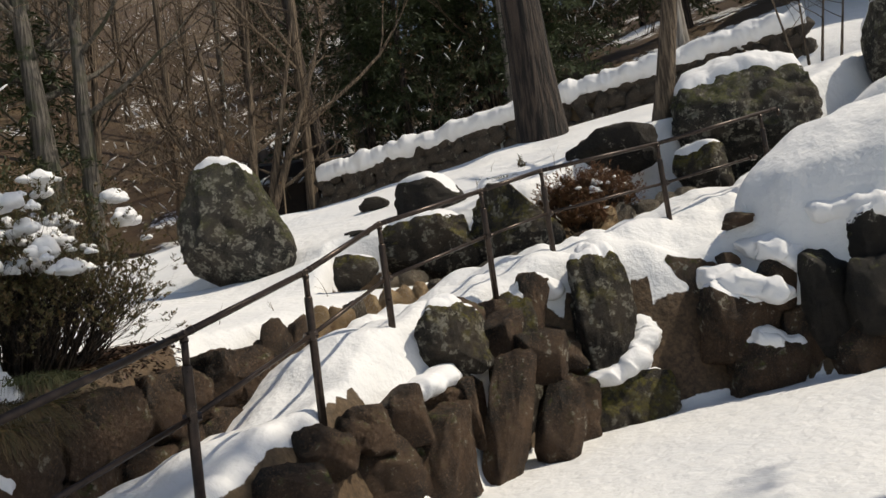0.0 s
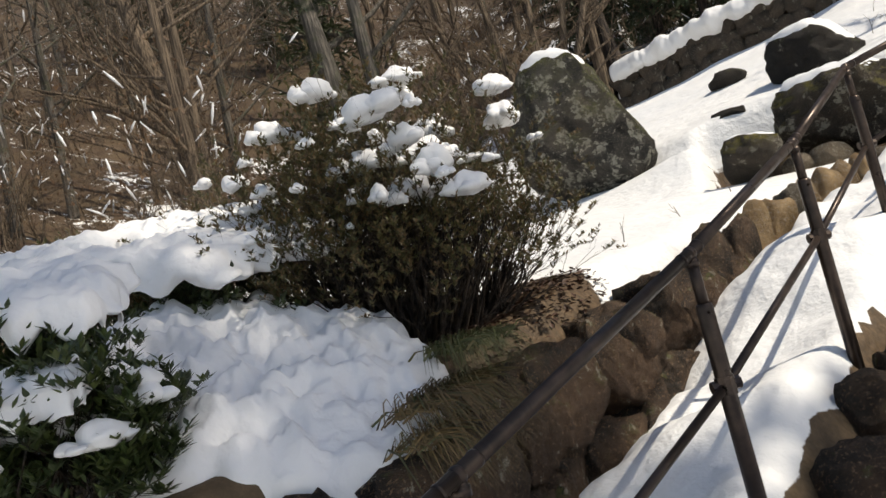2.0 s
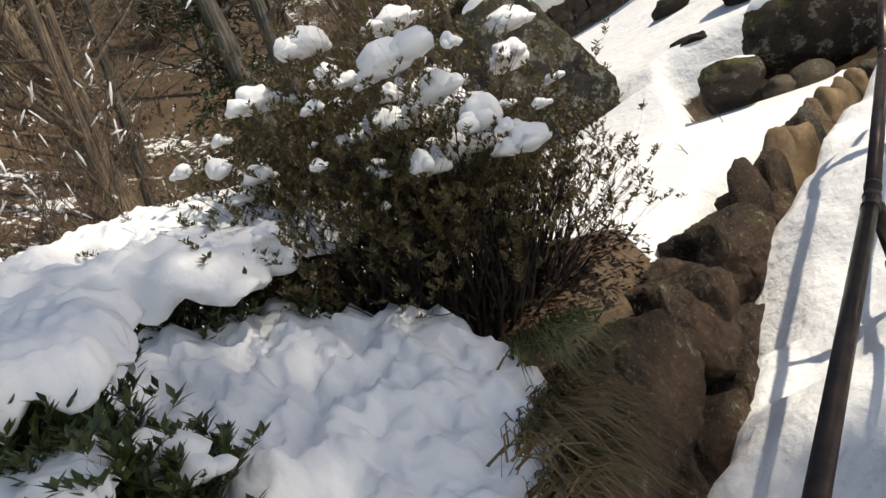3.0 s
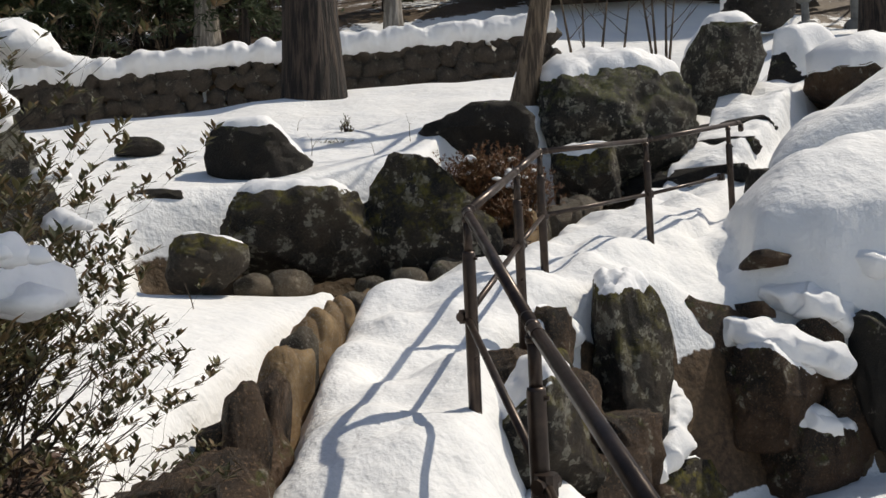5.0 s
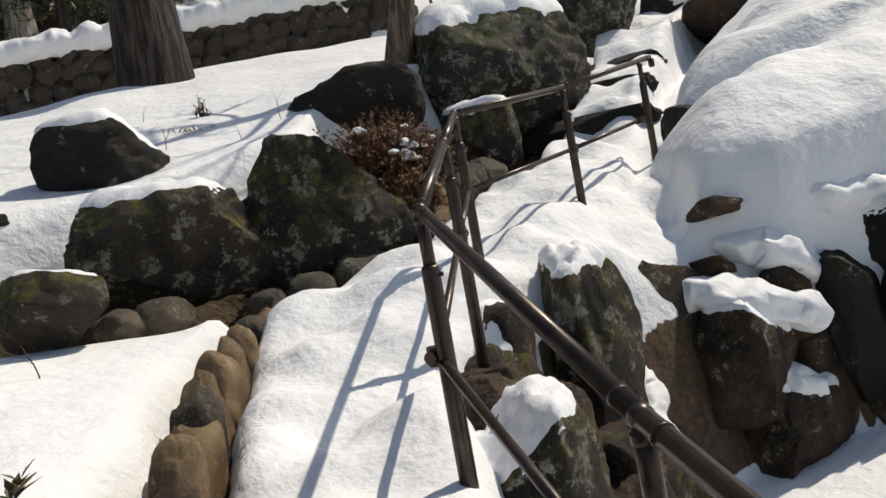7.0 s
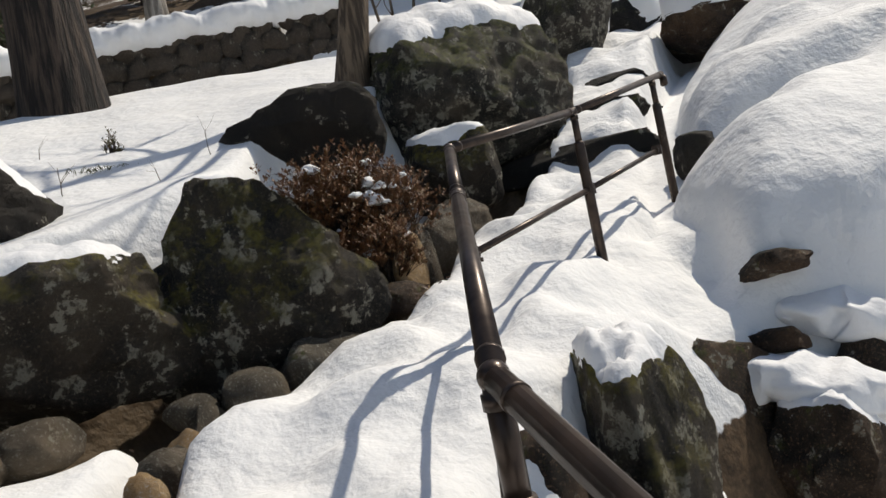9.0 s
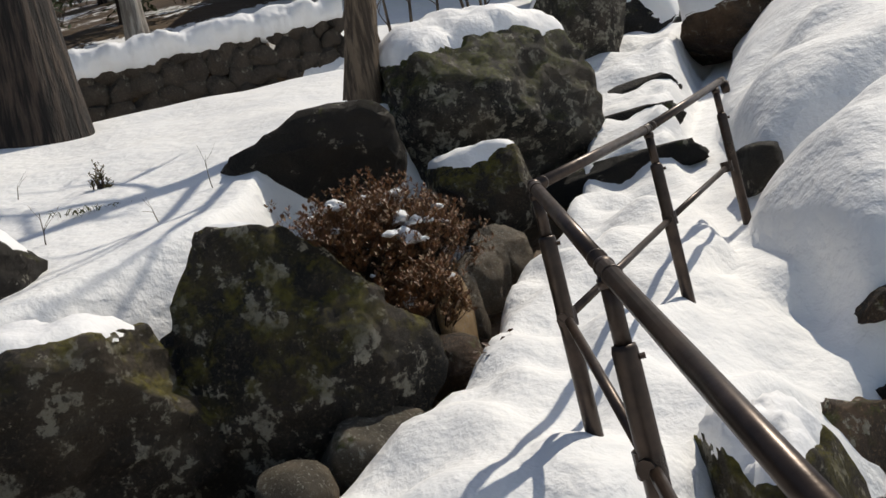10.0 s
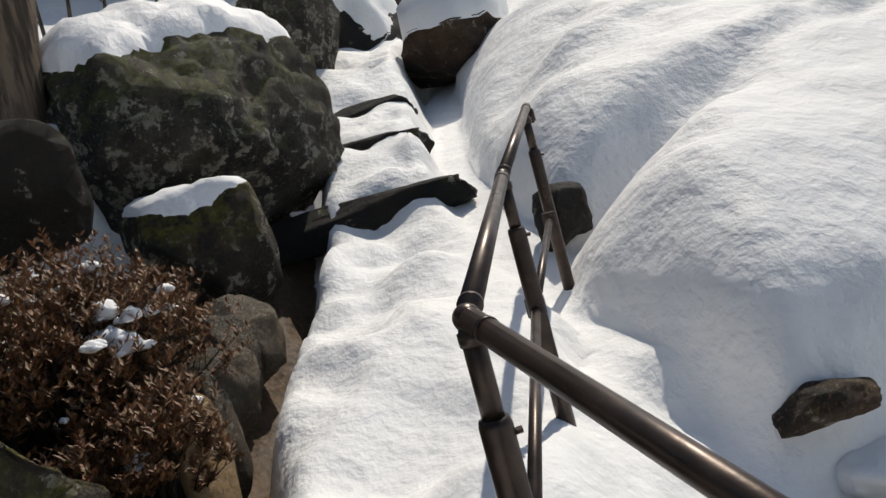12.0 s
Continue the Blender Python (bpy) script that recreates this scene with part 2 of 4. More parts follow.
def rock_bm(half, seed, cuts=8, subdiv=4, rough=0.10, blocky=0.75, tilt=(0, 0, 0), shear=()):
    """An angular boulder: a rounded block, sheared off by planes and worn."""
    rng = random.Random(seed)
    bm = bmesh.new()
    bmesh.ops.create_icosphere(bm, subdivisions=subdiv, radius=1.0)
    planes = []
    for _ in range(cuts):
        v = Vector((rng.gauss(0, 1), rng.gauss(0, 1), rng.gauss(0, 0.8))).normalized()
        planes.append((v, rng.uniform(0.62, 0.90)))
    planes += [(Vector(q[:3]).normalized(), q[3]) for q in shear]
    off = Vector((rng.uniform(-50, 50), rng.uniform(-50, 50), rng.uniform(-50, 50)))
    turn = Euler([radians(a) for a in tilt]).to_matrix()
    size = max(half)
    for v in bm.verts:
        p = v.co.copy()
        m = max(abs(p.x), abs(p.y), abs(p.z))
        p = p.lerp(p / m * 0.88, min(0.95, blocky * 0.62))
        for nrm, d in planes:
            over = p.dot(nrm) - d
            if over > 0:
                p -= nrm * over * 0.97
        big = noise.noise(p * 1.3 + off) * 0.12 + noise.noise(p * 3.1 + off) * 0.06
        fine = (noise.fractal(p * 6 + off, 0.8, 2.1, 4) * 0.4 - 0.5 * abs(noise.noise(p * 3.3 + off)) - 0.35 * abs(noise.noise(p * 8.5 + off))) * rough
        p *= 1 + big + fine
        v.co = turn @ Vector((p.x * half[0], p.y * half[1], p.z * half[2]))
    return bm


def snow_cap_bm(src, place, thick, seed, level=0.35, low=-9.0):
    """Snow lying on the upper side of a stone, with a ragged edge and gaps."""
    bm = src.copy()
    bm.normal_update()
    off = Vector((seed * 3.7, seed * 1.3, 5.0))
    lift = {}
    for v in bm.verts:
        w = place @ v.co
        s = v.normal.z + noise.noise(w * 2.2 + off) * 0.35 + noise.noise(w * 6 + off) * 0.16 + min(0.0, (w.z - low)) * 3
        k = max(-1.0, min(1.0, (s - level) / 0.28))
        k = k if k < 0 else k * k * (3 - 2 * k)
        lift[v] = k
    for _ in range(5):
        lift = {v: 0.4 * lift[v] + 0.6 * sum(lift[e.other_vert(v)] for e in v.link_edges) / len(v.link_edges) for v in bm.verts}
    drop = [f for f in bm.faces if max(lift[v] for v in f.verts) <= 0]
    moved = {v: v.co + Vector((0, 0, 1)) * (thick * (0.75 + 0.5 * noise.noise(place @ v.co * 1.7 + off)) * lift[v] if lift[v] > 0 else -0.02) + v.normal * (0.25 * thick * max(0, lift[v])) for v in bm.verts}
    for v, c in moved.items():
        v.co = c
    bmesh.ops.delete(bm, geom=drop, context="FACES")
    return bm


def lay_snow(cap, parent):
    """Each patch of snow on a stone becomes a part of its own; crumbs are left out."""
    seen, patches = set(), []
    for f0 in cap.faces:
        if f0 in seen:
            continue
        todo, patch = [f0], []
        seen.add(f0)
        while todo:
            g = todo.pop()
            patch.append(g)
            for e in g.edges:
                for k in e.link_faces:
                    if k not in seen:
                        seen.add(k)
                        todo.append(k)
        if len(patch) >= 10:
            patches.append(patch)
    for patch in patches:
        bm, made = bmesh.new(), {}
        for g in patch:
            for v in g.verts:
                if v not in made:
                    made[v] = bm.verts.new(v.co)
            bm.faces.new([made[v] for v in g.verts])
        part("snow_cap", bm, SNOW, parent)
    cap.free()


def boulder(name, label, at, half, material, seed, rz=0.0, snow=0.0, level=0.35, category="rock", parent=None, **how):
    bm = rock_bm(half, seed, **how)
    m = pose(*at, 0, 0, rz)
    cap = snow_cap_bm(bm, m, snow, seed, level) if snow else None
    ob = part(name, bm, material, parent)
    ob.matrix_basis = m
    if parent is None:
        tagged(ob, label, category)
    if cap is not None:
        lay_snow(cap, ob)
    return ob


# ---- the lie of the land ----
def inside(px, py, poly):
    """Signed distance to a polygon, positive inside."""
    d = np.full(px.shape, 1e9)
    odd = np.zeros(px.shape, bool)
    for (ax, ay), (bx, by) in zip(poly, poly[1:] + poly[:1]):
        ex, ey = bx - ax, by - ay
        t = np.clip(((px - ax) * ex + (py - ay) * ey) / (ex * ex + ey * ey), 0, 1)
        d = np.minimum(d, np.hypot(px - ax - t * ex, py - ay - t * ey))
        if ay != by:
            odd ^= ((ay > py) != (by > py)) & (px < (bx - ax) * (py - ay) / (by - ay) + ax)
    return np.where(odd, d, -d)


def soft(d, w):
    t = np.clip(d / w + 0.5, 0, 1)
    return t * t * (3 - 2 * t)


def along(px, py, line):
    """Height along a line of (x, y, z) points, at the nearest place on it."""
    found = []
    for (ax, ay, az), (bx, by, bz) in zip(line, line[1:]):
        ex, ey = bx - ax, by - ay
        t = np.clip(((px - ax) * ex + (py - ay) * ey) / (ex * ex + ey * ey), 0, 1)
        found.append((np.hypot(px - ax - t * ex, py - ay - t * ey), az + t * (bz - az)))
    best = np.min([d for d, _ in found], axis=0)
    weights = [np.exp(-np.minimum(40.0, (d - best) / 0.14)) for d, _ in found]
    return sum(w * z for w, (_, z) in zip(weights, found)) / sum(weights)


def wavy(px, py, scale, seed):
    """Smooth value noise on arrays."""
    rng = np.random.RandomState(seed)
    g = rng.rand(64, 64)
    x, y = px / scale + 200.3, py / scale + 200.7
    i, j = np.floor(x).astype(int), np.floor(y).astype(int)
    u, v = x - i, y - j
    u, v = u * u * (3 - 2 * u), v * v * (3 - 2 * v)
    i0, i1, j0, j1 = i % 64, (i + 1) % 64, j % 64, (j + 1) % 64
    return (g[i0, j0] * (1 - u) + g[i1, j0] * u) * (1 - v) + (g[i0, j1] * (1 - u) + g[i1, j1] * u) * v - 0.5


PATH_LINE = [(-1.9, 2.4, 0.22), (-1.8, 3.6, 0.58), (-1.7, 4.6, 0.84), (-1.3, 5.9, 1.08), (-1.0, 6.45, 1.18), (-0.92, 6.62, 1.5), (-0.75, 7.2, 1.70), (-0.2, 8.3, 1.92), (0.6, 9.3, 2.28), (1.9, 9.9, 2.52), (3.2, 10.5, 2.82), (4.2, 11.05, 3.08), (4.72, 11.3, 3.20), (4.9, 11.42, 3.62), (5.6, 11.8, 3.76), (5.75, 11.88, 4.02), (6.5, 12.3, 4.16), (6.65, 12.4, 4.40), (8.2, 13.4, 4.95), (12, 15.2, 6.3)]
LEFT_WALL = [(-2.55, 4.3), (-2.3, 5.2), (-2.0, 5.95), (-1.72, 6.75), (-1.38, 7.35), (-1.1, 7.95), (-0.85, 8.5), (-0.4, 9.25), (0.1, 9.9)]
CREST = [(3.15, 9.2), (3.2, 8.6), (2.8, 8.55), (2.0, 8.62), (1.0, 8.42), (0.36, 7.92), (-0.31, 6.75), (-0.72, 5.85), (-1.05, 5.0), (-1.75, 3.6), (-2.0, 2.6)]
PATH_ZONE = [(-3.0, 2.4)] + LEFT_WALL + [(0.9, 10.0), (1.8, 10.3), (2.5, 10.8), (3.2, 11.2), (4.2, 11.6), (5.3, 12.2), (7.5, 13.8), (10, 15.2), (12, 14.2), (8.2, 12.4), (5.5, 11.0), (4.2, 10.1)] + CREST
BED_ZONE = LEFT_WALL + [(-0.3, 10.3), (-1.0, 10.7), (-16, 13), (-16, 2.5), (-3.4, 3.2), (-2.9, 3.9)]
UPPER_ZONE = [(-30, 12.2), (-3, 10.8), (-1.0, 10.3), (-0.5, 10.08), (0.4, 10.05), (1.0, 10.35), (1.5, 11.1), (2.1, 11.8), (3.0, 12.2), (5.2, 12.5), (6.2, 13.2), (8, 14.3), (10, 15.6), (60, 22), (60, 80), (-60, 80), (-60, 12.2)]
HOLLOW_ZONE = [(-1.3, 10.02), (-1.3, 10.9), (0.2, 11.0), (1.3, 11.2), (2.2, 12.1), (5.3, 12.6), (5.3, 12.2), (4.2, 11.6), (2.5, 10.8), (0.9, 10.0), (0.15, 10.0), (-0.4, 9.95)]
HILL_ZONE = [(3.05, 9.0), (3.5, 9.6), (4.4, 10.05), (5.7, 10.9), (8.4, 12.2), (12, 13.6), (60, 22), (60, 4), (9, 6.2), (5.5, 7.6), (4.2, 7.95), (3.3, 8.3), (2.95, 8.75)]
WALL_A, WALL_B = (-3.4, 24.7), (9.0, 20.1)


def land(x, y):
    """Height of the ground with its snow."""
    low = 0.02 + 0.045 * y + 0.11 * np.clip(x, -3, 8)
    low = np.where(y < 0, 0.02 + 0.11 * np.clip(x, -3, 8) + 0.02 * y, low)
    h = low + 0.10 * wavy(x, y, 2.2, 1)
    bed = 1.88 + 0.17 * (np.minimum(y, 12) - 7.4) - 0.05 * (np.maximum(x, -8) + 1.5)
    bed = bed + 0.10 * wavy(x, y, 1.4, 2)
    h = h + (bed - h) * soft(inside(x, y, BED_ZONE) + 0.02 + 0.08 * wavy(x, y, 0.5, 9), 0.34)
    yy = y - 11.5
    up = 3.35 + 0.30 * np.minimum(yy, 5.1) + 0.15 * np.clip(yy - 5.1, 0, 40) + 0.155 * np.clip(x, -6, 14)
    up = up - 0.85 * soft(3.0 - x, 6.0) * soft(y - 18.4, 4.0)
    up = up + 0.20 * wavy(x, y, 1.9, 3) + 0.09 * wavy(x, y, 0.7, 23) - 0.45 * soft(y + 0.37 * x - 19.8, 4.5)
    h = h + (up - h) * soft(inside(x, y, UPPER_ZONE) + 0.12 * wavy(x, y, 0.8, 8), 0.5 + 0.9 * soft(-x - 1.2, 0.8))
    pl = along(x, y, PATH_LINE)
    hollow = pl - 0.35 + 0.1 * wavy(x, y, 0.5, 4)
    h = h + (hollow - h) * soft(inside(x, y, HOLLOW_ZONE), 0.4)
    crest = inside(x, y, PATH_ZONE)
    # beyond the rail the snow slopes down to the top of the stone wall
    rail_x = np.interp(y, [3, 4.75, 6.06, 7.18, 8.23, 8.98, 9.45], [-2.0, -1.2, -0.7, -0.3, 0.6, 1.25, 2.6])
    fall = np.clip(x - rail_x, 0, 2.0) * np.where(y < 9.6, 1, 0)
    pz = pl - 0.30 * fall + 0.08 * wavy(x, y, 0.9, 5) + 0.15 * wavy(x, y, 0.36, 6) + 0.09 * wavy(x, y, 0.19, 16) + 0.10 * wavy(x, y, 0.7, 18) * soft(x - 3.2, 1.0)
    h = h + (pz - h) * soft(crest + 0.02 + 0.14 * wavy(x, y, 0.6, 7), 0.58)
    # the deep drift on the right: level with the path's edge, then a rounded shoulder
    level = 2.52 + 0.27 * (np.clip(x, 3, 14) - 3.2) + 0.10 * (np.clip(y, 8, 14) - 9.2)
    d = inside(x, y, HILL_ZONE) + 0.16 * wavy(x, y, 0.9, 12) + 0.05 * wavy(x, y, 0.3, 17)
    gap = d + 0.08 + 0.42 * soft(y - 9.3, 0.6)
    h = h + (np.maximum(level, h) - h) * soft(gap, 0.34)
    q = np.clip(d / 1.3, 0, 1)
    crown = 0.46 + 0.12 * np.exp(-(((x - 3.6) / 0.8) ** 2 + ((y - 9.05) / 0.5) ** 2)) + 0.16 * np.exp(-(((x - 5.0) / 0.8) ** 2 + ((y - 10.25) / 0.45) ** 2))
    u, w = 0.80 * (x - 4.3) - 0.60 * (y - 9.75), 0.60 * (x - 4.3) + 0.80 * (y - 9.75)
    crown = crown - 0.50 * np.exp(-((u / 0.85) ** 2 + (w / 0.20) ** 2)) + 0.16 * soft(w - 0.2, 0.25) + 0.14 * soft(w - 1.5 - 0.3 * wavy(x, y, 1.2, 31), 0.3)
    crown = crown - 0.25 * np.exp(-(((x - 6.2) / 0.7) ** 2 + ((y - 10.75) / 0.3) ** 2))
    crown = crown + 0.16 * wavy(x, y, 1.5, 11) + 0.12 * wavy(x, y, 0.6, 19) + 0.07 * wavy(x, y, 0.28, 15)
    h = h + crown * np.sqrt(1 - (1 - q) ** 2)
    # the terrace held by the rubble wall, and the wooded slope behind it
    ax, ay = WALL_A
    bx, by = WALL_B
    nx, ny = -(by - ay), bx - ax
    nl = math.hypot(nx, ny)
    s = ((x - ax) * nx + (y - ay) * ny) / nl
    t = np.clip(((x - ax) * (bx - ax) + (y - ay) * (by - ay)) / nl ** 2, -0.3, 2.0)
    top = 6.95 + 1.15 * t + 0.10 * wavy(x, y, 1.5, 13)
    wide = soft(x + 3.6, 0.8)
    terrace = np.where(s > 2.2, top + 0.42 * np.clip(s - 2.2, 0, 70), top) + 1.2 * wavy(x, y, 9, 14) * np.clip((s - 3) / 6, 0, 1)
    h = h + (np.maximum(terrace, h) - h) * soft(s, 0.15 + 2.0 * np.clip(x - 7.5, 0, 6)) * wide
    back = 6.0 + 0.56 * np.clip(y - 27 + 0.25 * (x + 3), 0, 70)
    h = np.where(x < -2.8, np.maximum(h, h + (back - h) * soft(y - 25, 6) * (1 - wide)), h)
    # wooded valley side to the far west and east
    h = h + 0.48 * np.clip(-x - 13, 0, 80) * soft(y - 2, 10) + 0.30 * np.clip(x - 24, 0, 80)
    return h


def land_z(x, y):
    return float(land(np.array([float(x)]), np.array([float(y)]))[0])


def ground():
    xs = np.concatenate([np.linspace(-160, -24, 18), np.linspace(-20, -7, 40), np.arange(-6.8, 9.5, 0.065), np.linspace(9.7, 24, 50), np.linspace(28, 160, 16)])
    ys = np.concatenate([np.linspace(-160, -10, 14), np.linspace(-7, 2, 30), np.arange(2.2, 14.0, 0.065), np.arange(14.1, 29, 0.16), np.linspace(30, 60, 40), np.linspace(66, 200, 16)])
    gx, gy = np.meshgrid(xs, ys)
    gz = land(gx, gy)
    nx, ny = len(xs), len(ys)
    verts = np.stack([gx.ravel(), gy.ravel(), gz.ravel()], 1)
    idx = np.arange(nx * ny).reshape(ny, nx)
    quads = np.stack([idx[:-1, :-1].ravel(), idx[:-1, 1:].ravel(), idx[1:, 1:].ravel(), idx[1:, :-1].ravel()], 1)
    me = bpy.data.meshes.new("ground")
    me.from_pydata(verts.tolist(), [], quads.tolist())
    me.materials.append(GROUND)
    # where the sheet is bare: 1 soil and leaf litter, 0 snow
    gy_, gx_ = np.gradient(gz)
    steep = np.hypot(gx_ / np.gradient(gx, axis=1), gy_ / np.gradient(gy, axis=0))
    hill_d = inside(gx, gy, HILL_ZONE)
    near = (gx > -7) & (gx < 9.5) & (gy > 2) & (gy < 9.0)
    bare = soft(inside(gx, gy, HOLLOW_ZONE) + 0.02, 0.3)
    near &= (gy < 6.4) | ((gx > 0.4) & (gz < 1.75))
    bare = np.maximum(bare, near * np.clip((steep - 1.15) / 0.5, 0, 1) * soft(-hill_d - 0.1, 0.4))
    bare = np.maximum(bare, np.clip(1.6 - (((gx + 2.5) / 0.6) ** 2 + ((gy - 6.1) / 0.75) ** 2), 0, 1))
    bare = np.maximum(bare, np.clip(1.6 - (((gx + 2.72) / 0.40) ** 2 + ((gy - 4.15) / 0.36) ** 2), 0, 1))
    wood = soft(gy - 27, 2.5) * (0.62 + 0.5 * wavy(gx, gy, 1.6, 24))
    wood = np.maximum(wood, soft(-gx - 8, 3) * soft(gy - 8, 3) * (0.62 + 0.5 * wavy(gx, gy, 1.6, 25)))
    wood = np.maximum(wood, soft(gx - 17, 4) * soft(gy - 17, 4) * (0.6 + 0.5 * wavy(gx, gy, 1.6, 26)))
    bare = np.maximum(bare, wood)
    (ax, ay), (bx, by) = WALL_A, WALL_B
    s = (-(gx - ax) * (by - ay) + (gy - ay) * (bx - ax)) / math.hypot(bx - ax, by - ay)
    bare = np.maximum(bare, (np.abs(s + 0.02) < 0.12) * (gx > -3.6) * (gx < 9.2))
    layer = me.attributes.new("bare", "FLOAT", "POINT")
    layer.data.foreach_set("value", bare.ravel().astype(np.float32))
    me.polygons.foreach_set("use_smooth", [True] * len(me.polygons))
    return tagged(new("ground", me), "snow-covered garden slope with bare soil in the hollow", "ground", kind="structure")


ground()

# ---- handrail ----
def handrail():
    top = tagged(new("handrail"), "brown painted steel handrail climbing beside the snowy path", "handrail")
    posts = [(-1.83, 3.55, 0.55, 1.40), (-1.323, 4.75, 0.82, 1.745), (-0.852, 5.98, 1.08, 2.115), (-0.41, 7.155, 1.70, 2.548), (0.494, 8.19, 1.86, 2.880), (1.165, 8.95, 2.22, 3.132), (2.50, 9.40, 2.48, 3.330), (3.78, 9.76, 2.75, 3.575)]
    line = [(-1.97, 3.22, 1.30)] + [(p[0], p[1], p[3]) for p in posts[:-1]] + [(3.986, 9.82, 3.62)]
    mids = [(-1.97, 3.22, 0.87), (-1.83, 3.55, 0.97), (-1.323, 4.75, 1.30), (-0.858, 5.94, 1.68), (-0.408, 7.2, 2.10), (0.5, 8.2, 2.45), (1.18, 8.96, 2.685), (2.52, 9.41, 2.893), (3.6, 9.70, 3.085)]

    def rod(name, pts, r, label="", sides=14):
        v, f = [], []
        tube(v, f, pts, [r] * len(pts), sides)
        return pieces(name, v, f, STEEL, top, label, True)

    for x, y, z0, z1 in posts:
        lower = z1 - 0.17
        v, f = [], []
        tube(v, f, [(x, y, z0 - 0.35), (x, y, lower - 0.012), (x, y, lower)], [0.029, 0.029, 0.026], 16)
        tube(v, f, [(x, y, lower - 0.02), (x, y, z1 - 0.01)], [0.020, 0.020], 14)
        post = pieces("post", v, f, STEEL, top, "", True)
        v, f = [], []
        tube(v, f, [(x, y, z1 - 0.045), (x, y, z1 - 0.022)], [0.024, 0.024], 14)
        pieces("collar", v, f, STEEL, post, "", True)
        v, f = [], []
        tube(v, f, [(x + 0.02, y - 0.035, lower - 0.03), (x + 0.012, y - 0.026, lower - 0.03)], [0.007, 0.007], 6)
        pieces("bolt", v, f, STEEL, post)
    for a, b in zip(line, line[1:]):
        rod("top_rail", [a, b], 0.0215)
    for a, b in zip(mids, mids[1:]):
        rod("middle_rail", [a, b], 0.0155)
    for p in line[1:-1]:
        bm = bmesh.new()
        bmesh.ops.create_icosphere(bm, subdivisions=3, radius=0.0245)
        bmesh.ops.translate(bm, verts=bm.verts, vec=p)
        part("elbow", bm, STEEL, top)
    for p in mids[1:]:
        v, f = [], []
        tube(v, f, [(p[0], p[1], p[2] - 0.03), (p[0], p[1], p[2] + 0.03)], [0.034, 0.034], 10)
        tube(v, f, [(p[0] - 0.045, p[1] - 0.02, p[2]), (p[0] + 0.045, p[1] + 0.02, p[2])], [0.022, 0.022], 8)
        pieces("clamp", v, f, STEEL, top, "dark cast clamp")
    # joint rings on the top rail
    for a, b in zip(line, line[1:]):
        a, b = Vector(a), Vector(b)
        d = (b - a).normalized()
        for q in (a + d * 0.07, b - d * 0.07):
            rod("joint_ring", [q - d * 0.006, q + d * 0.006], 0.0235)
    bm = bmesh.new()
    bmesh.ops.create_cube(bm, size=1)
    bmesh.ops.scale(bm, verts=bm.verts, vec=(0.035, 0.05, 0.075))
    bmesh.ops.bevel(bm, geom=bm.edges, offset=0.008, segments=2, affect="EDGES")
    bmesh.ops.translate(bm, verts=bm.verts, vec=(4.01, 9.825, 3.575))
    part("end_bracket", bm, STEEL, top, "short bracket turned down at the rail end")


handrail()

# ---- boulders ----
boulder("boulder", "large lichened boulder with flat snowy top on slope", (4.53, 12.36, 4.02), (1.06, 0.80, 0.86), GREY_ROCK, 4, rz=-22, snow=0.16, level=0.62, cuts=7, subdiv=5, rough=0.13)
boulder("boulder", "mossy dark boulder in the hollow beside the path", (0.98, 10.39, 2.67), (0.76, 0.58, 0.72), DARK_ROCK, 11, rz=0, snow=0.03, level=1.02, cuts=6, subdiv=5, rough=0.12, shear=[(0.75, -0.1, 0.65, 0.50), (0, 0, 1, 0.82)])
boulder("boulder", "rounded lichen-spotted boulder in the hollow", (-0.08, 10.45, 2.66), (0.68, 0.48, 0.42), DARK_ROCK, 6, rz=-15, snow=0.09, level=0.78, cuts=7, subdiv=5, rough=0.13)
boulder("boulder", "small dark rock at the end of the snowy bed", (-0.96, 9.83, 2.44), (0.28, 0.26, 0.25), DARK_ROCK, 8, snow=0.03, level=0.8)
boulder("boulder", "dark squared boulder under a thin snow cap", (-0.07, 11.71, 3.47), (0.53, 0.42, 0.32), BLACK_ROCK, 15, rz=-14, snow=0.10, level=0.6, blocky=1.0)
boulder("boulder", "low black rock on the upper slope under a tree", (2.58, 12.29, 3.86), (0.74, 0.46, 0.40), BLACK_ROCK, 21, rz=-35, snow=0.03, level=0.95)
boulder("boulder", "mossy block with snow on top beside the shrub", (3.62, 11.70, 3.33), (0.44, 0.40, 0.40), DARK_ROCK, 23, rz=-30, snow=0.07, level=0.55, blocky=1.0)
boulder("standing_stone", "tall lichened grey standing stone with snow on top", (-2.53, 11.01, 3.34), (0.80, 0.44, 0.92), GREY_ROCK, 33, rz=8, snow=0.08, level=0.68, cuts=6, subdiv=5, shear=[(0.85, -0.1, 0.5, 0.58), (-0.9, 0, 0.35, 0.85), (0, 0, 1, 0.85)])
boulder("boulder", "tall upright mossy rock above the steps", (7.57, 13.5, 5.26), (0.70, 0.55, 0.80), GREY_ROCK, 41, rz=-25, snow=0.15, level=0.5)
boulder("boulder", "snow-covered dark rock above the steps", (9.56, 13.86, 5.46), (0.75, 0.6, 0.55), BLACK_ROCK, 44, snow=0.30, level=0.3)
boulder("boulder", "flat layered rock under a thick snow pillow", (8.93, 12.29, 4.76), (1.05, 0.7, 0.32), BROWN_ROCK, 47, rz=20, snow=0.42, level=0.35, blocky=1.0)
boulder("boulder", "snow-topped rock on the upper terrace", (13.4, 18.0, 8.2), (1.1, 0.8, 0.6), BLACK_ROCK, 51, snow=0.45, level=0.25)
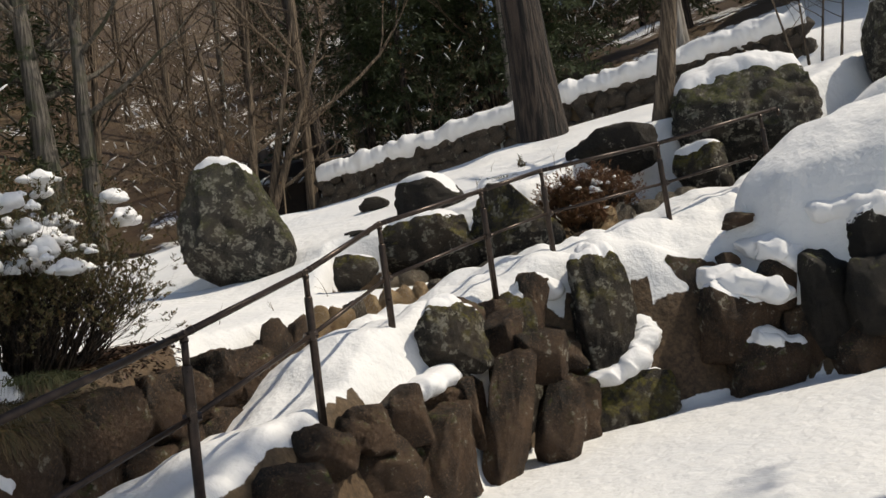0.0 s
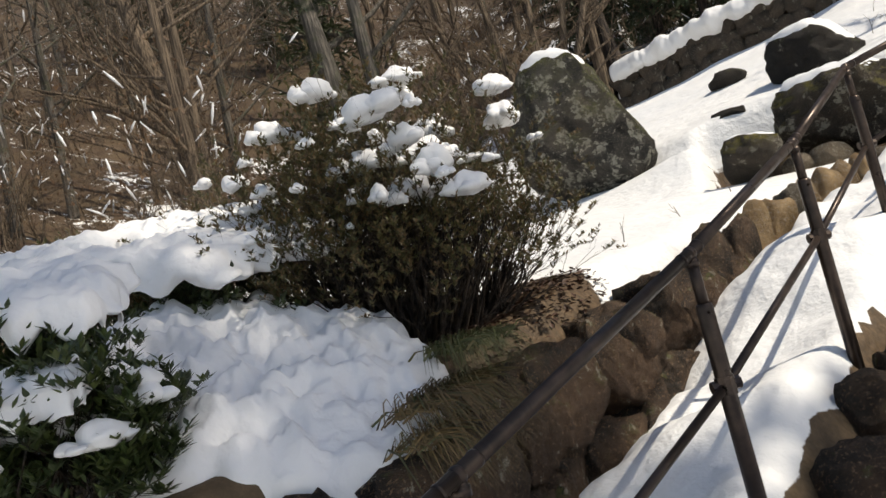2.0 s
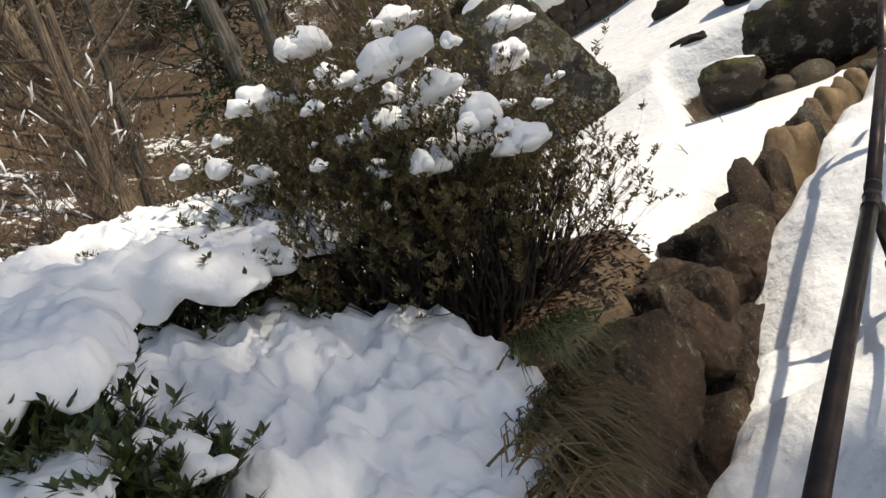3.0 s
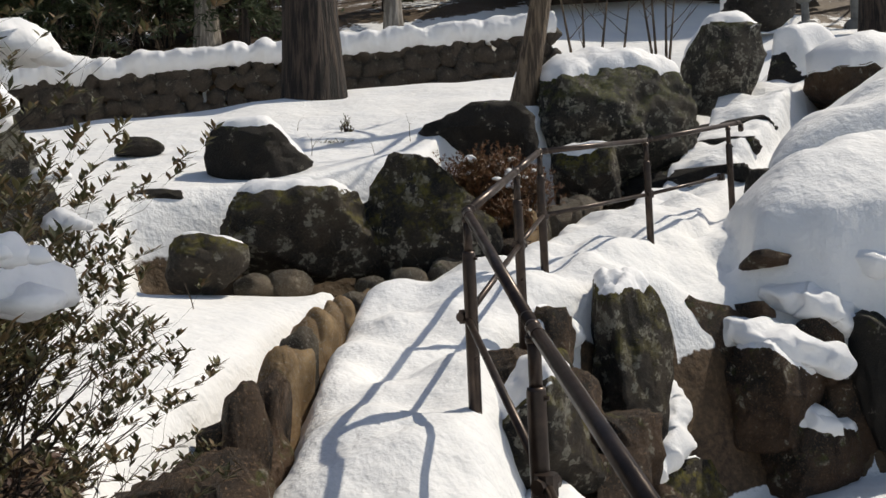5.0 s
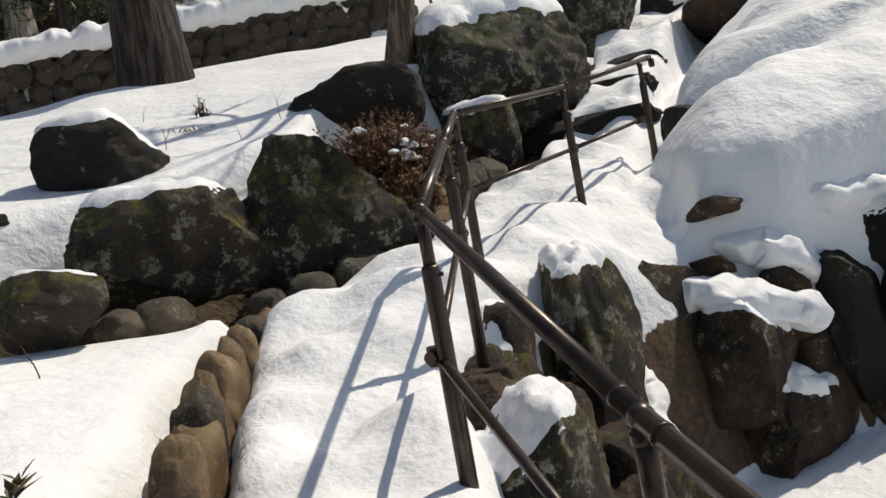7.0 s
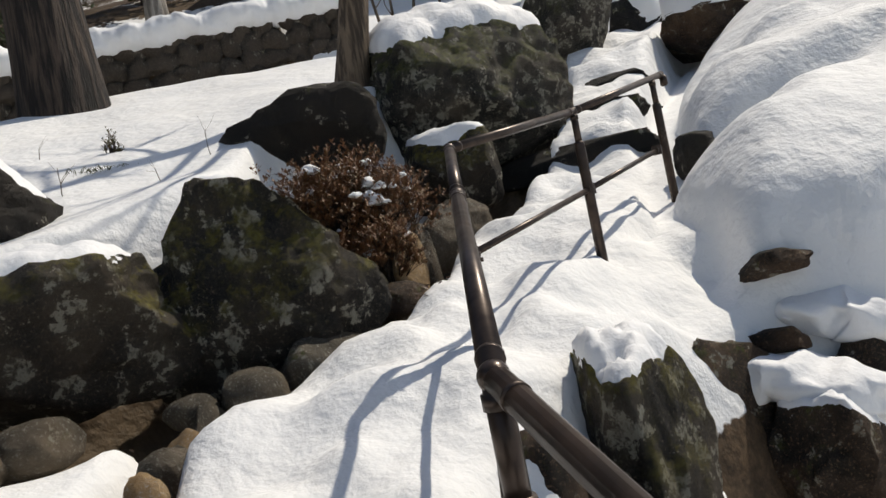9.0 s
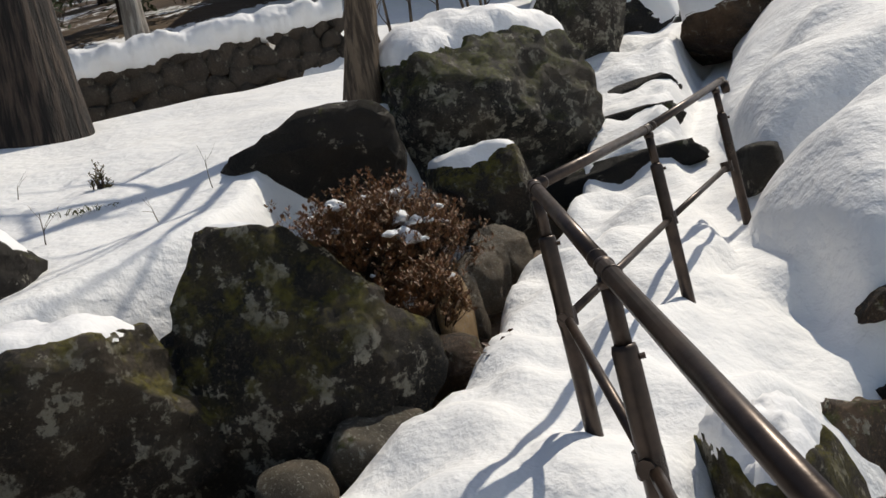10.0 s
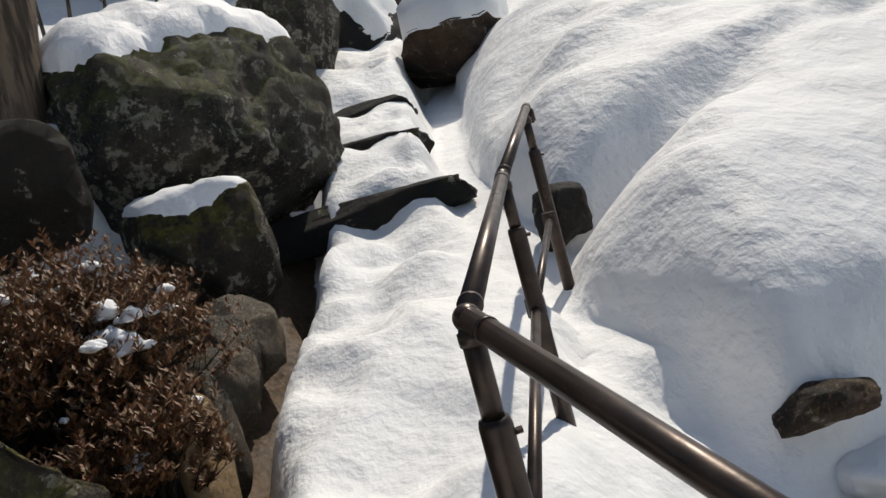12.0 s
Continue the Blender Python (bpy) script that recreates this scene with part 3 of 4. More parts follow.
boulder("boulder", "small dark stone sticking out of the snow", (-1.05, 11.2, 3.02), (0.22, 0.16, 0.10), BLACK_ROCK, 55)
boulder("boulder", "small dark stone in the snow near the standing stone", (-0.95, 13.0, 3.72), (0.26, 0.2, 0.12), BLACK_ROCK, 56)
for k, (x, y, z, w) in enumerate([(4.78, 11.44, 3.27, 0.84), (5.64, 11.88, 3.70, 0.62), (6.54, 12.36, 4.10, 0.6)]):
    tagged(boulder("step_stone", "", (x, y, z), (0.17, w, 0.17), BLACK_ROCK, 130 + k, rz=30, cuts=5, subdiv=4, blocky=1.1, rough=0.08), "long dark stone step under deep snow", "step", "stone steps of the path")
boulder("boulder", "dark rock showing in a crease of the drift", (4.32, 9.90, 3.02), (0.30, 0.16, 0.20), BLACK_ROCK, 58, rz=20)
for k, (x, y, z, r) in enumerate([(-0.35, 10.0, 2.28, 0.15), (-0.62, 9.95, 2.27, 0.13), (0.55, 9.93, 2.24, 0.17), (0.95, 9.95, 2.28, 0.24), (0.3, 10.02, 2.24, 0.1)]):
    tagged(boulder("cobble", "", (x, y, z), (r * 1.25, r, r * 0.8), COBBLE, 60 + k, rz=40 * k, cuts=3, subdiv=3, blocky=0.2, rough=0.04), "rounded grey cobble in the damp hollow", "cobble", "cobbles in the hollow")
for k, (x, y, z, hx, hy, hz, mat, rz) in enumerate([(2.05, 10.55, 2.62, 0.10, 0.26, 0.30, TAN_ROCK, -50), (2.28, 10.68, 2.66, 0.10, 0.22, 0.26, COBBLE, -48), (2.62, 10.95, 2.74, 0.20, 0.19, 0.22, COBBLE, 0), (2.92, 11.13, 2.80, 0.15, 0.2, 0.26, COBBLE, -40), (3.25, 11.32, 2.86, 0.22, 0.2, 0.26, COBBLE, 10), (1.72, 10.28, 2.42, 0.2, 0.2, 0.2, BROWN_ROCK, 5)]):
    tagged(boulder("edging_stone", "", (x, y, z), (hx, hy, hz), mat, 80 + k, rz=rz, cuts=4, subdiv=4, blocky=0.35, rough=0.05), "upright grey edging stone beside the snowy path", "edging stone", "edging stones of the path")
EDGE = [(-1.46, 7.22), (-1.30, 7.50), (-1.16, 7.78), (-1.02, 8.04), (-0.89, 8.29), (-0.77, 8.53), (-0.63, 8.78), (-0.48, 9.02), (-0.31, 9.25), (-0.14, 9.47), (0.03, 9.70), (0.24, 9.90)]
for k, (x, y) in enumerate(EDGE):
    h = 0.36 - 0.012 * k
    z = 1.88 + 0.17 * (y - 7.4) - 0.05 * (x + 1.5) - h + 0.07
    mat = BROWN_ROCK if k < 2 else (COBBLE if k in (4, 9, 11) else TAN_ROCK)
    tagged(boulder("edging_stone", "", (x + 0.06, y, z), (0.115, 0.165, h), mat, 100 + k, rz=-31 + 9 * (k % 3 - 1), cuts=4, subdiv=4, blocky=0.5, rough=0.05, tilt=(4 * (k % 3 - 1), 5, 0)), "rounded tan edging stone holding the snowy bed", "edging stone", "edging stones of the bed")

# ---- trees and shrubs ----
def grow(rng, v, f, tips, p, d, length, r, depth, sides=4, spread=0.6, lift=0.12, gnarl=0.25):
    """A branch that bends, thins and divides."""
    n = 4
    pts, rad = [Vector(p)], [r]
    d = Vector(d).normalized()
    for i in range(n):
        d = (d + Vector((rng.gauss(0, gnarl), rng.gauss(0, gnarl), rng.gauss(lift, gnarl * 0.6))) * 0.5).normalized()
        pts.append(pts[-1] + d * (length / n))
        rad.append(r * (1 - 0.45 * (i + 1) / n))
    tube(v, f, pts, rad, sides, cap=False)
    if depth == 0:
        tips.append((pts[-1], d))
        return
    for k in range(rng.choice((2, 3, 3))):
        i = rng.randint(2, n)
        side = Vector((rng.gauss(0, 1), rng.gauss(0, 1), rng.gauss(0.25, 0.6))).normalized()
        grow(rng, v, f, tips, pts[i], d + side * spread * 1.6, length * rng.uniform(0.55, 0.8), rad[i] * rng.uniform(0.5, 0.7), depth - 1, max(3, sides - 1), spread, lift, gnarl)


def leaf(v, f, p, d, up, length, width):
    """One leaf, folded along its rib."""
    d = d.normalized()
    s = d.cross(up)
    s = s.normalized() if s.length > 1e-4 else Vector((1, 0, 0))
    nrm = s.cross(d)
    b = len(v)
    v.extend([p, p + d * length * 0.5 + s * width * 0.5 + nrm * width * 0.15, p + d * length, p + d * length * 0.5 - s * width * 0.5 + nrm * width * 0.15])
    f.append((b, b + 1, b + 2))
    f.append((b, b + 2, b + 3))


def lump_bm(half, seed, subdiv=3):
    """A soft clump of snow: lobes run together, flat below, uneven above."""
    rng = random.Random(seed * 31 + 7)
    off = Vector((seed * 1.7, seed * 0.9, seed * 2.3))
    bm = bmesh.new()
    for k in range(5):
        made = bmesh.ops.create_icosphere(bm, subdivisions=subdiv - (k > 0), radius=1.0)["verts"]
        a, r = rng.uniform(0, 6.28), (0 if k == 0 else rng.uniform(0.55, 1.0))
        size = 0.75 if k == 0 else rng.uniform(0.30, 0.6)
        mid = Vector((math.cos(a) * r, math.sin(a) * r, rng.uniform(-0.15, 0.2) - 0.25 * r))
        for v in made:
            p = v.co.copy()
            q = p * (1 + 0.30 * noise.noise(p * 1.6 + off) + 0.12 * noise.noise(p * 4.5 + off)) * size + mid
            z = q.z if q.z > 0 else q.z * 0.55
            v.co = Vector((q.x * half[0], q.y * half[1], z * half[2]))
    return bm


def bush(name, label, at, half, leaf_mat, seed, stems, leaf_len, per_tip, snow, depth=3, bare=0.35, category="shrub", snow_size=0.1, groupname=""):
    """A shrub: stems from the ground, fine twigs, whorls of leaves at the tips, clumps of snow on top."""
    rng = random.Random(seed)
    top = tagged(new(name), label, category, groupname)
    top.matrix_basis = pose(*at)
    v, f, tips = [], [], []
    for k in range(stems):
        a = rng.uniform(0, 2 * math.pi)
        r = math.sqrt(rng.random())
        goal = Vector((math.cos(a) * r * half[0], math.sin(a) * r * half[1], half[2] * 2 * math.sqrt(max(0.03, 1 - 0.9 * r * r)) * rng.uniform(0.75, 1.0)))
        root = Vector((math.cos(a) * r * half[0] * 0.35, math.sin(a) * r * half[1] * 0.35, -0.05))
        d = goal - root
        grow(rng, v, f, tips, root, d, d.length * 0.42, 0.008 + 0.006 * rng.random(), depth, 4, 0.40, 0.06, 0.2)
    pieces("branchwork", v, f, SHRUB_TWIG, top, "bare brown twigs", True)
    lv, lf = [], []
    for p, d in tips:
        shell = math.sqrt((p.x / half[0]) ** 2 + (p.y / half[1]) ** 2 + max(0, p.z / (2 * half[2])) ** 2)
        if rng.random() > 1 - bare + 0.35 * shell:
            continue
        for j in range(per_tip):
            a = rng.uniform(0, 2 * math.pi)
            dd = Vector((math.cos(a), math.sin(a), rng.uniform(-0.1, 0.9))) + d * 0.5
            leaf(lv, lf, p - d * rng.uniform(0, 0.05), dd, Vector((0, 0, 1)), leaf_len * rng.uniform(0.7, 1.2), leaf_len * 0.36)
    pieces("foliage", lv, lf, leaf_mat, top)
    high = sorted(tips, key=lambda t: -(t[0].z / half[2] - 0.25 * (t[0].y / half[1])))
    high = high[:max(8, int(len(high) * 0.6))]
    done = []
    for p, d in rng.sample(high, len(high)):
        if len(done) >= snow:
            break
        if (p.x / half[0]) ** 2 + (p.y / half[1]) ** 2 + (p.z / (2.05 * half[2])) ** 2 > 1.08:
            continue
        if any((p - q).length < snow_size * 1.5 for q in done):
            continue
        done.append(p)
        s = snow_size * rng.choice((0.32, 0.4, 0.45, 0.5, 0.6, 0.7, 0.85, 1.1, 1.4))
        c = part("snow_clump", lump_bm((s * rng.uniform(0.9, 1.6), s * rng.uniform(0.8, 1.2), s * rng.uniform(0.85, 1.2)), seed + len(done), 3), SNOW, top)
        c.matrix_basis = pose(p.x, p.y, p.z + 0.01, 0, 0, rng.uniform(0, 180))
    return top


bush("azalea_bush", "large evergreen azalea bush with snow clumps on its twigs", (-2.86, 5.86, 1.62), (1.10, 1.12, 0.85), AZALEA_LEAF, 3, 270, 0.030, 14, 100, depth=3, bare=0.25, snow_size=0.075)
bush("azalea_bush", "rust-brown azalea shrub with bits of snow beside boulders", (1.92, 10.98, 2.80), (0.86, 0.50, 0.42), RUST_LEAF, 7, 170, 0.034, 8, 22, depth=3, bare=0.25, snow_size=0.055)
bush("azalea_bush", "low rust-brown azalea growing by the edging stones", (1.80, 10.55, 2.58), (0.40, 0.24, 0.28), RUST_LEAF, 8, 70, 0.034, 9, 5, depth=3, bare=0.25, snow_size=0.045)
bush("evergreen_shrub", "low glossy green shrub under heavy snow at the path", (-3.42, 4.02, 1.33), (0.46, 0.44, 0.44), GREEN_LEAF, 12, 110, 0.055, 9, 22, depth=3, bare=0.05, snow_size=0.075)
bush("evergreen_shrub", "low dark evergreen hedge bending under snow", (-3.62, 5.14, 1.60), (0.85, 0.42, 0.40), GREEN_LEAF, 13, 90, 0.05, 9, 14, depth=3, bare=0.05, snow_size=0.09)
bush("evergreen_shrub", "young shrub with brown twigs and snow tufts", (-4.55, 5.6, 1.9), (0.42, 0.40, 0.46), AZALEA_LEAF, 14, 40, 0.05, 6, 12, depth=3, bare=0.2, snow_size=0.09)
bush("evergreen_shrub", "small twiggy shrub holding tufts of snow", (-4.0, 5.55, 2.05), (0.28, 0.28, 0.34), AZALEA_LEAF, 16, 24, 0.05, 6, 6, depth=3, bare=0.2, snow_size=0.10)


def snow_sheet(name, label, at, half, seed, rz=0, tip=(0, 0), rag=1.0):
    """A thick pillow of snow with a pitted top and a ragged, rounded rim."""
    off = Vector((seed * 2.1, 4.0, seed))
    bm = bmesh.new()
    n_r, n_a = 60, 150
    prof = [(i / 44, 0) for i in range(45)] + [(1 + 0.06 * math.sin(math.pi * k / 15), -k / 15) for k in range(1, 16)]
    rows = []
    for i, (r, down) in enumerate(prof):
        row = []
        for j in range(n_a):
            a = 2 * math.pi * j / n_a
            c, s = math.cos(a), math.sin(a)
            box = (abs(c) ** 3.2 + abs(s) ** 3.2) ** (-1 / 3.2)
            edge = box * (1 + 0.16 * rag * noise.noise(Vector((c * 1.6, s * 1.6, 0)) + off) + 0.08 * rag * noise.noise(Vector((c * 5, s * 5, down)) + off) + 0.04 * noise.noise(Vector((c * 13, s * 13, down * 2)) + off))
            x, y = c * r * edge, s * r * edge
            q = Vector((x * half[0] * 3.2, y * half[1] * 3.2, 2.0)) + off
            z = 1 - 0.55 * r ** 7 + 0.38 * noise.noise(q) * (1 - r ** 4) - 0.42 * max(0, noise.noise(q * 2.3)) * (1 - r ** 3) + 0.34 * noise.noise(q * 3.6) + 0.20 * noise.noise(q * 8)
            z += down * 1.5 * (1 + 0.5 * noise.noise(Vector((c * 6, s * 6, 3)) + off))
            row.append(bm.verts.new((x * half[0], y * half[1], z * half[2] + x * tip[0] + y * tip[1])))
        rows.append(row)
    for ra, rb in zip(rows, rows[1:]):
        for j in range(n_a):
            k = (j + 1) % n_a
            bm.faces.new((ra[j], rb[j], rb[k], ra[k]))
    bmesh.ops.remove_doubles(bm, verts=bm.verts, dist=0.0005)
    ob = part(name, bm, SNOW)
    ob.matrix_basis = pose(*at, 0, 0, rz)
    return tagged(ob, label, "snow")


snow_sheet("snow_pillow", "thick pitted snow pillow overhanging dry grass by path", (-2.98, 4.64, 1.60), (0.66, 0.50, 0.17), 5, 22, (-0.17, 0.30))
snow_sheet("snow_pillow", "lumpy snow lying over the low evergreen hedge", (-3.66, 5.16, 2.36), (0.66, 0.32, 0.09), 9, 14, (-0.10, 0.08), 3.0)
snow_sheet("snow_pillow", "snow bending down the twigs behind the hedge", (-3.80, 5.60, 2.52), (0.50, 0.26, 0.09), 21, 8, (-0.05, 0.06), 2.5)
snow_sheet("snow_pillow", "small lump of snow on the hedge end", (-4.30, 5.25, 2.48), (0.34, 0.30, 0.09), 12, 30, (0, 0), 2.5)
snow_sheet("snow_pillow", "ragged snow lying on the glossy shrub", (-3.46, 4.14, 2.17), (0.30, 0.22, 0.07), 17, 18, (-0.05, 0.08), 2.5)
snow_sheet("snow_pillow", "patch of snow caught in the side of the shrub", (-3.27, 3.82, 1.84), (0.20, 0.10, 0.05), 18, 30, (0, 0.05), 2.5)


def grass(label, at, n, length, spread, mat, seed, lean=(0, 0), category="grass"):
    rng = random.Random(seed)
    v, f = [], []
    for _ in range(n):
        a = rng.uniform(0, 2 * math.pi)
        p = Vector((rng.gauss(0, spread[0]), rng.gauss(0, spread[1]), 0))
        d = Vector((math.cos(a) * 0.35 + lean[0], math.sin(a) * 0.35 + lean[1], 0.8)).normalized()
        w = rng.uniform(0.003, 0.006)
        s = d.cross(Vector((math.cos(a + 1), math.sin(a + 1), 0.2))).normalized() * w
        ln = length * rng.uniform(0.6, 1.2)
        b = len(v)
        for i in range(5):
            t = i / 4
            q = p + d * ln * t + Vector((d.x * 0.4, d.y * 0.4, -1.5)) * ln * 0.75 * t * t
            v.extend([q - s * (1 - t * 0.9), q + s * (1 - t * 0.9)])
        for i in range(4):
            f.append((b + 2 * i, b + 2 * i + 1, b + 2 * i + 3, b + 2 * i + 2))
    ob = pieces("grass_tuft", v, f, mat)
    ob.matrix_basis = pose(*at)
    return tagged(ob, label, category, kind="stuff")


grass("green sedge tuft arching over the stone wall", (-2.34, 5.22, 1.60), 420, 0.32, (0.06, 0.14), GREEN_GRASS, 1, (0.35, -0.1))
grass("dry tan grass hanging down over the wall stones", (-2.38, 4.92, 1.44), 700, 0.40, (0.04, 0.20), DRY_GRASS, 2, (0.5, -0.1))
grass("dry brown grass hanging under the snow pillow", (-2.34, 4.72, 1.34), 500, 0.38, (0.04, 0.16), DRY_GRASS, 3, (0.5, -0.2))
grass("small green tuft poking through the snow", (-1.75, 6.75, land_z(-1.75, 6.75)), 60, 0.09, (0.04, 0.04), GREEN_GRASS, 4)
grass("green sprig in the snow of the upper slope", (1.0, 12.6, land_z(1.0, 12.6)), 50, 0.18, (0.12, 0.05), GREEN_GRASS, 5)
bush("sapling", "tiny leafy sapling poking out of the snow", (1.35, 13.2, land_z(1.35, 13.2)), (0.10, 0.10, 0.12), AZALEA_LEAF, 31, 8, 0.03, 5, 0, depth=2, bare=0.1)


def litter(label, centre, half, n, seed):
    """Fallen brown leaves lying on the bare ground."""
    rng = random.Random(seed)
    v, f = [], []
    for _ in range(n):
        x, y = centre[0] + rng.uniform(-1, 1) * half[0], centre[1] + rng.uniform(-1, 1) * half[1]
        p = Vector((x, y, land_z(x, y) + 0.012))
        leaf(v, f, p, Vector((rng.gauss(0, 1), rng.gauss(0, 1), rng.gauss(0, 0.2))), Vector((rng.gauss(0, 0.4), rng.gauss(0, 0.4), 1)), rng.uniform(0.03, 0.06), 0.025)
    return tagged(pieces("leaf_litter", v, f, DARK_LITTER), label, "leaves", kind="stuff")


litter("dead brown leaves under the azalea bush", (-2.45, 6.1), (0.5, 0.65), 1700, 5)
litter("scattered dead leaves among the cobbles", (0.8, 10.05), (1.0, 0.2), 160, 6)


def twig(label, at, d, length, seed):
    rng = random.Random(seed)
    v, f, tips = [], [], []
    grow(rng, v, f, tips, (0, 0, -0.03), d, length, 0.004, 1, 4, 0.5, 0.05, 0.25)
    ob = pieces("twig", v, f, TWIG, None, "", True)
    ob.matrix_basis = pose(*at)
    return tagged(ob, label, "twig", "twigs in the snow")


for k, (x, y) in enumerate([(-1.55, 8.1), (-1.9, 7.5), (-0.2, 12.7), (0.6, 12.2), (1.2, 12.0), (0.9, 13.6), (-1.2, 9.1), (1.75, 12.3)]):
    twig("thin bare twig sticking up out of the snow", (x, y, land_z(x, y)), (0.2 * (k % 3 - 1), 0.1, 1), 0.13 + 0.03 * (k % 4), 40 + k)


def tree(name, label, at, height, r, lean, bark, seed, limbs=9, first=0.3, depth=3, crown=None, sides=12, flare=1.35, group=""):
    """A tapered trunk with limbs; crown may be a leaf material."""
    rng = random.Random(seed)
    top = tagged(new(name), label, "tree", group)
    top.matrix_basis = pose(*at)
    v, f, tips = [], [], []
    pts, rad = [], []
    n = 14
    for i in range(n + 1):
        t = i / n
        pts.append(Vector((lean[0] * t + 0.05 * r * math.sin(5 * t + seed), lean[1] * t, -0.3 + (height + 0.3) * t)))
        rad.append(r * (1 - 0.75 * t) * (1 + (flare - 1) * max(0, 1 - t * 9)))
    tube(v, f, pts, rad, sides, cap=False)
    pieces("trunk", v, f, bark, top, "", True)
    v, f = [], []
    for k in range(limbs):
        t = first + (0.96 - first) * (k + rng.random()) / max(1, limbs)
        i = min(n - 1, int(t * n))
        p = pts[i].lerp(pts[i + 1], t * n - i)
        a = rng.uniform(0, 2 * math.pi)
        ln = height * 0.26 * (1.15 - t) + 0.4
        grow(rng, v, f, tips, p, Vector((math.cos(a), math.sin(a), 0.55)), ln, rad[i] * 0.42, depth, 5, 0.5, 0.1, 0.22)
    if v:
        pieces("crown", v, f, bark, top, "", True)
    return top, tips


def needles(top, height, seed, start=0.12, width=0.30, rows=26):
    """A conifer's crown: drooping sprays of many small tufts."""
    rng = random.Random(seed)
    v, f = [], []
    for k in range(rows):
        t = start + (1 - start) * k / rows
        reach = height * width * (1 - t) ** 0.8 + 0.25
        for j in range(rng.randint(5, 8)):
            a = rng.uniform(0, 2 * math.pi)
            ln = reach * rng.uniform(0.55, 1.1)
            d = Vector((math.cos(a), math.sin(a), 0))
            p0 = Vector((0, 0, height * t + rng.uniform(-0.2, 0.2)))
            steps = max(4, int(ln / 0.13))
            for s in range(1, steps + 1):
                u = s / steps
                p = p0 + d * ln * u + Vector((0, 0, -0.35 * ln * u * u))
                for _ in range(3):
                    dd = d * 0.6 + Vector((rng.gauss(0, 0.7), rng.gauss(0, 0.7), rng.gauss(-0.15, 0.4)))
                    leaf(v, f, p, dd, Vector((rng.gauss(0, 0.4), rng.gauss(0, 0.4), 1)), rng.uniform(0.16, 0.34), 0.075)
    return pieces("crown", v, f, NEEDLE, top)


tree("cedar_tree", "massive cedar trunk with furrowed bark in the snow", (2.14, 16.6, 5.0), 15, 0.46, (-0.2, 0.1), CEDAR_BARK, 2, limbs=8, first=0.45, depth=2, sides=32, flare=1.2)
tree("garden_tree", "slender brown-grey tree leaning on the upper slope", (3.42, 12.80, 4.22), 5.5, 0.165, (1.1, -0.5), TWIG, 5, limbs=7, first=0.38, depth=3, sides=12)
tree("cedar_tree", "dark straight trunk above the stone steps", (15.0, 16.3, 6.9), 13, 0.36, (0.2, 0), CEDAR_BARK, 6, limbs=5, first=0.5, depth=2, sides=14)
tree("bare_tree", "grey-barked tall tree in the wood behind the garden", (-9.4, 21.5, land_z(-9.4, 21.5)), 13, 0.36, (-1.3, 0), GREY_BARK, 7, limbs=9, first=0.4, depth=3)
tree("bare_tree", "slim grey tree standing beside a taller one", (-8.9, 22.0, land_z(-8.9, 22.0)), 12, 0.27, (-0.2, 0.2), GREY_BARK, 8, limbs=9, first=0.4, depth=3)
tree("bare_tree", "dead trunk with a pale torn strip of bark", (-3.3, 25.4, land_z(-3.3, 25.4)), 9, 0.24, (-1.0, 0.5), CEDAR_BARK, 9, limbs=4, first=0.5, depth=2)
tree("bare_tree", "pale-barked trunk behind the rubble wall", (8.0, 26.5, land_z(8.0, 26.5)), 12, 0.26, (0.1, 0), PALE_BARK, 10, limbs=8, first=0.4, depth=3)
tree("bare_tree", "pale broken trunk behind the rubble wall", (2.9, 27.5, land_z(2.9, 27.5)), 12, 0.36, (-0.2, 0), PALE_BARK, 19, limbs=6, first=0.45, depth=3)
tree("bare_tree", "dark crooked leaning tree at the wood's edge", (-12.3, 19.6, land_z(-12.3, 19.6)), 10, 0.40, (-2.6, 0.5), TWIG, 17, limbs=9, first=0.25, depth=3)
for k, (x, y, lx, ly) in enumerate([(-5.7, 24.0, -2.4, 0.2), (-5.5, 24.2, -1.1, 0.5), (-5.3, 24.0, 0.4, 0.2), (-5.2, 24.3, 1.5, 0.4), (-5.4, 24.3, 2.6, 0.2)]):
    tree("bare_tree", "many-stemmed bare tree spreading above the standing stone", (x, y, land_z(x, y)), 7.5 - 0.4 * abs(lx), 0.17, (lx, ly), TWIG, 70 + k, limbs=9, first=0.2, depth=3, sides=8, group="stems of the spreading tree")
for k, (x, y, h, lx) in enumerate([(7.4, 16.9, 2.4, -0.4), (7.6, 17.0, 2.2, 0.1), (7.7, 16.8, 2.6, 0.6), (7.9, 16.4, 1.9, 0.5), (9.0, 16.6, 2.4, -0.3), (9.1, 16.7, 2.7, 0.0), (9.2, 16.6, 2.5, 0.25), (9.3, 16.7, 2.2, 0.5)]):
    tree("sapling", "thin bare sapling stems on the snowy terrace", (x, y, land_z(x, y) - 0.1), h, 0.035, (lx, 0.1), TWIG, 90 + k, limbs=4, first=0.4, depth=1, sides=6, group="bare saplings")

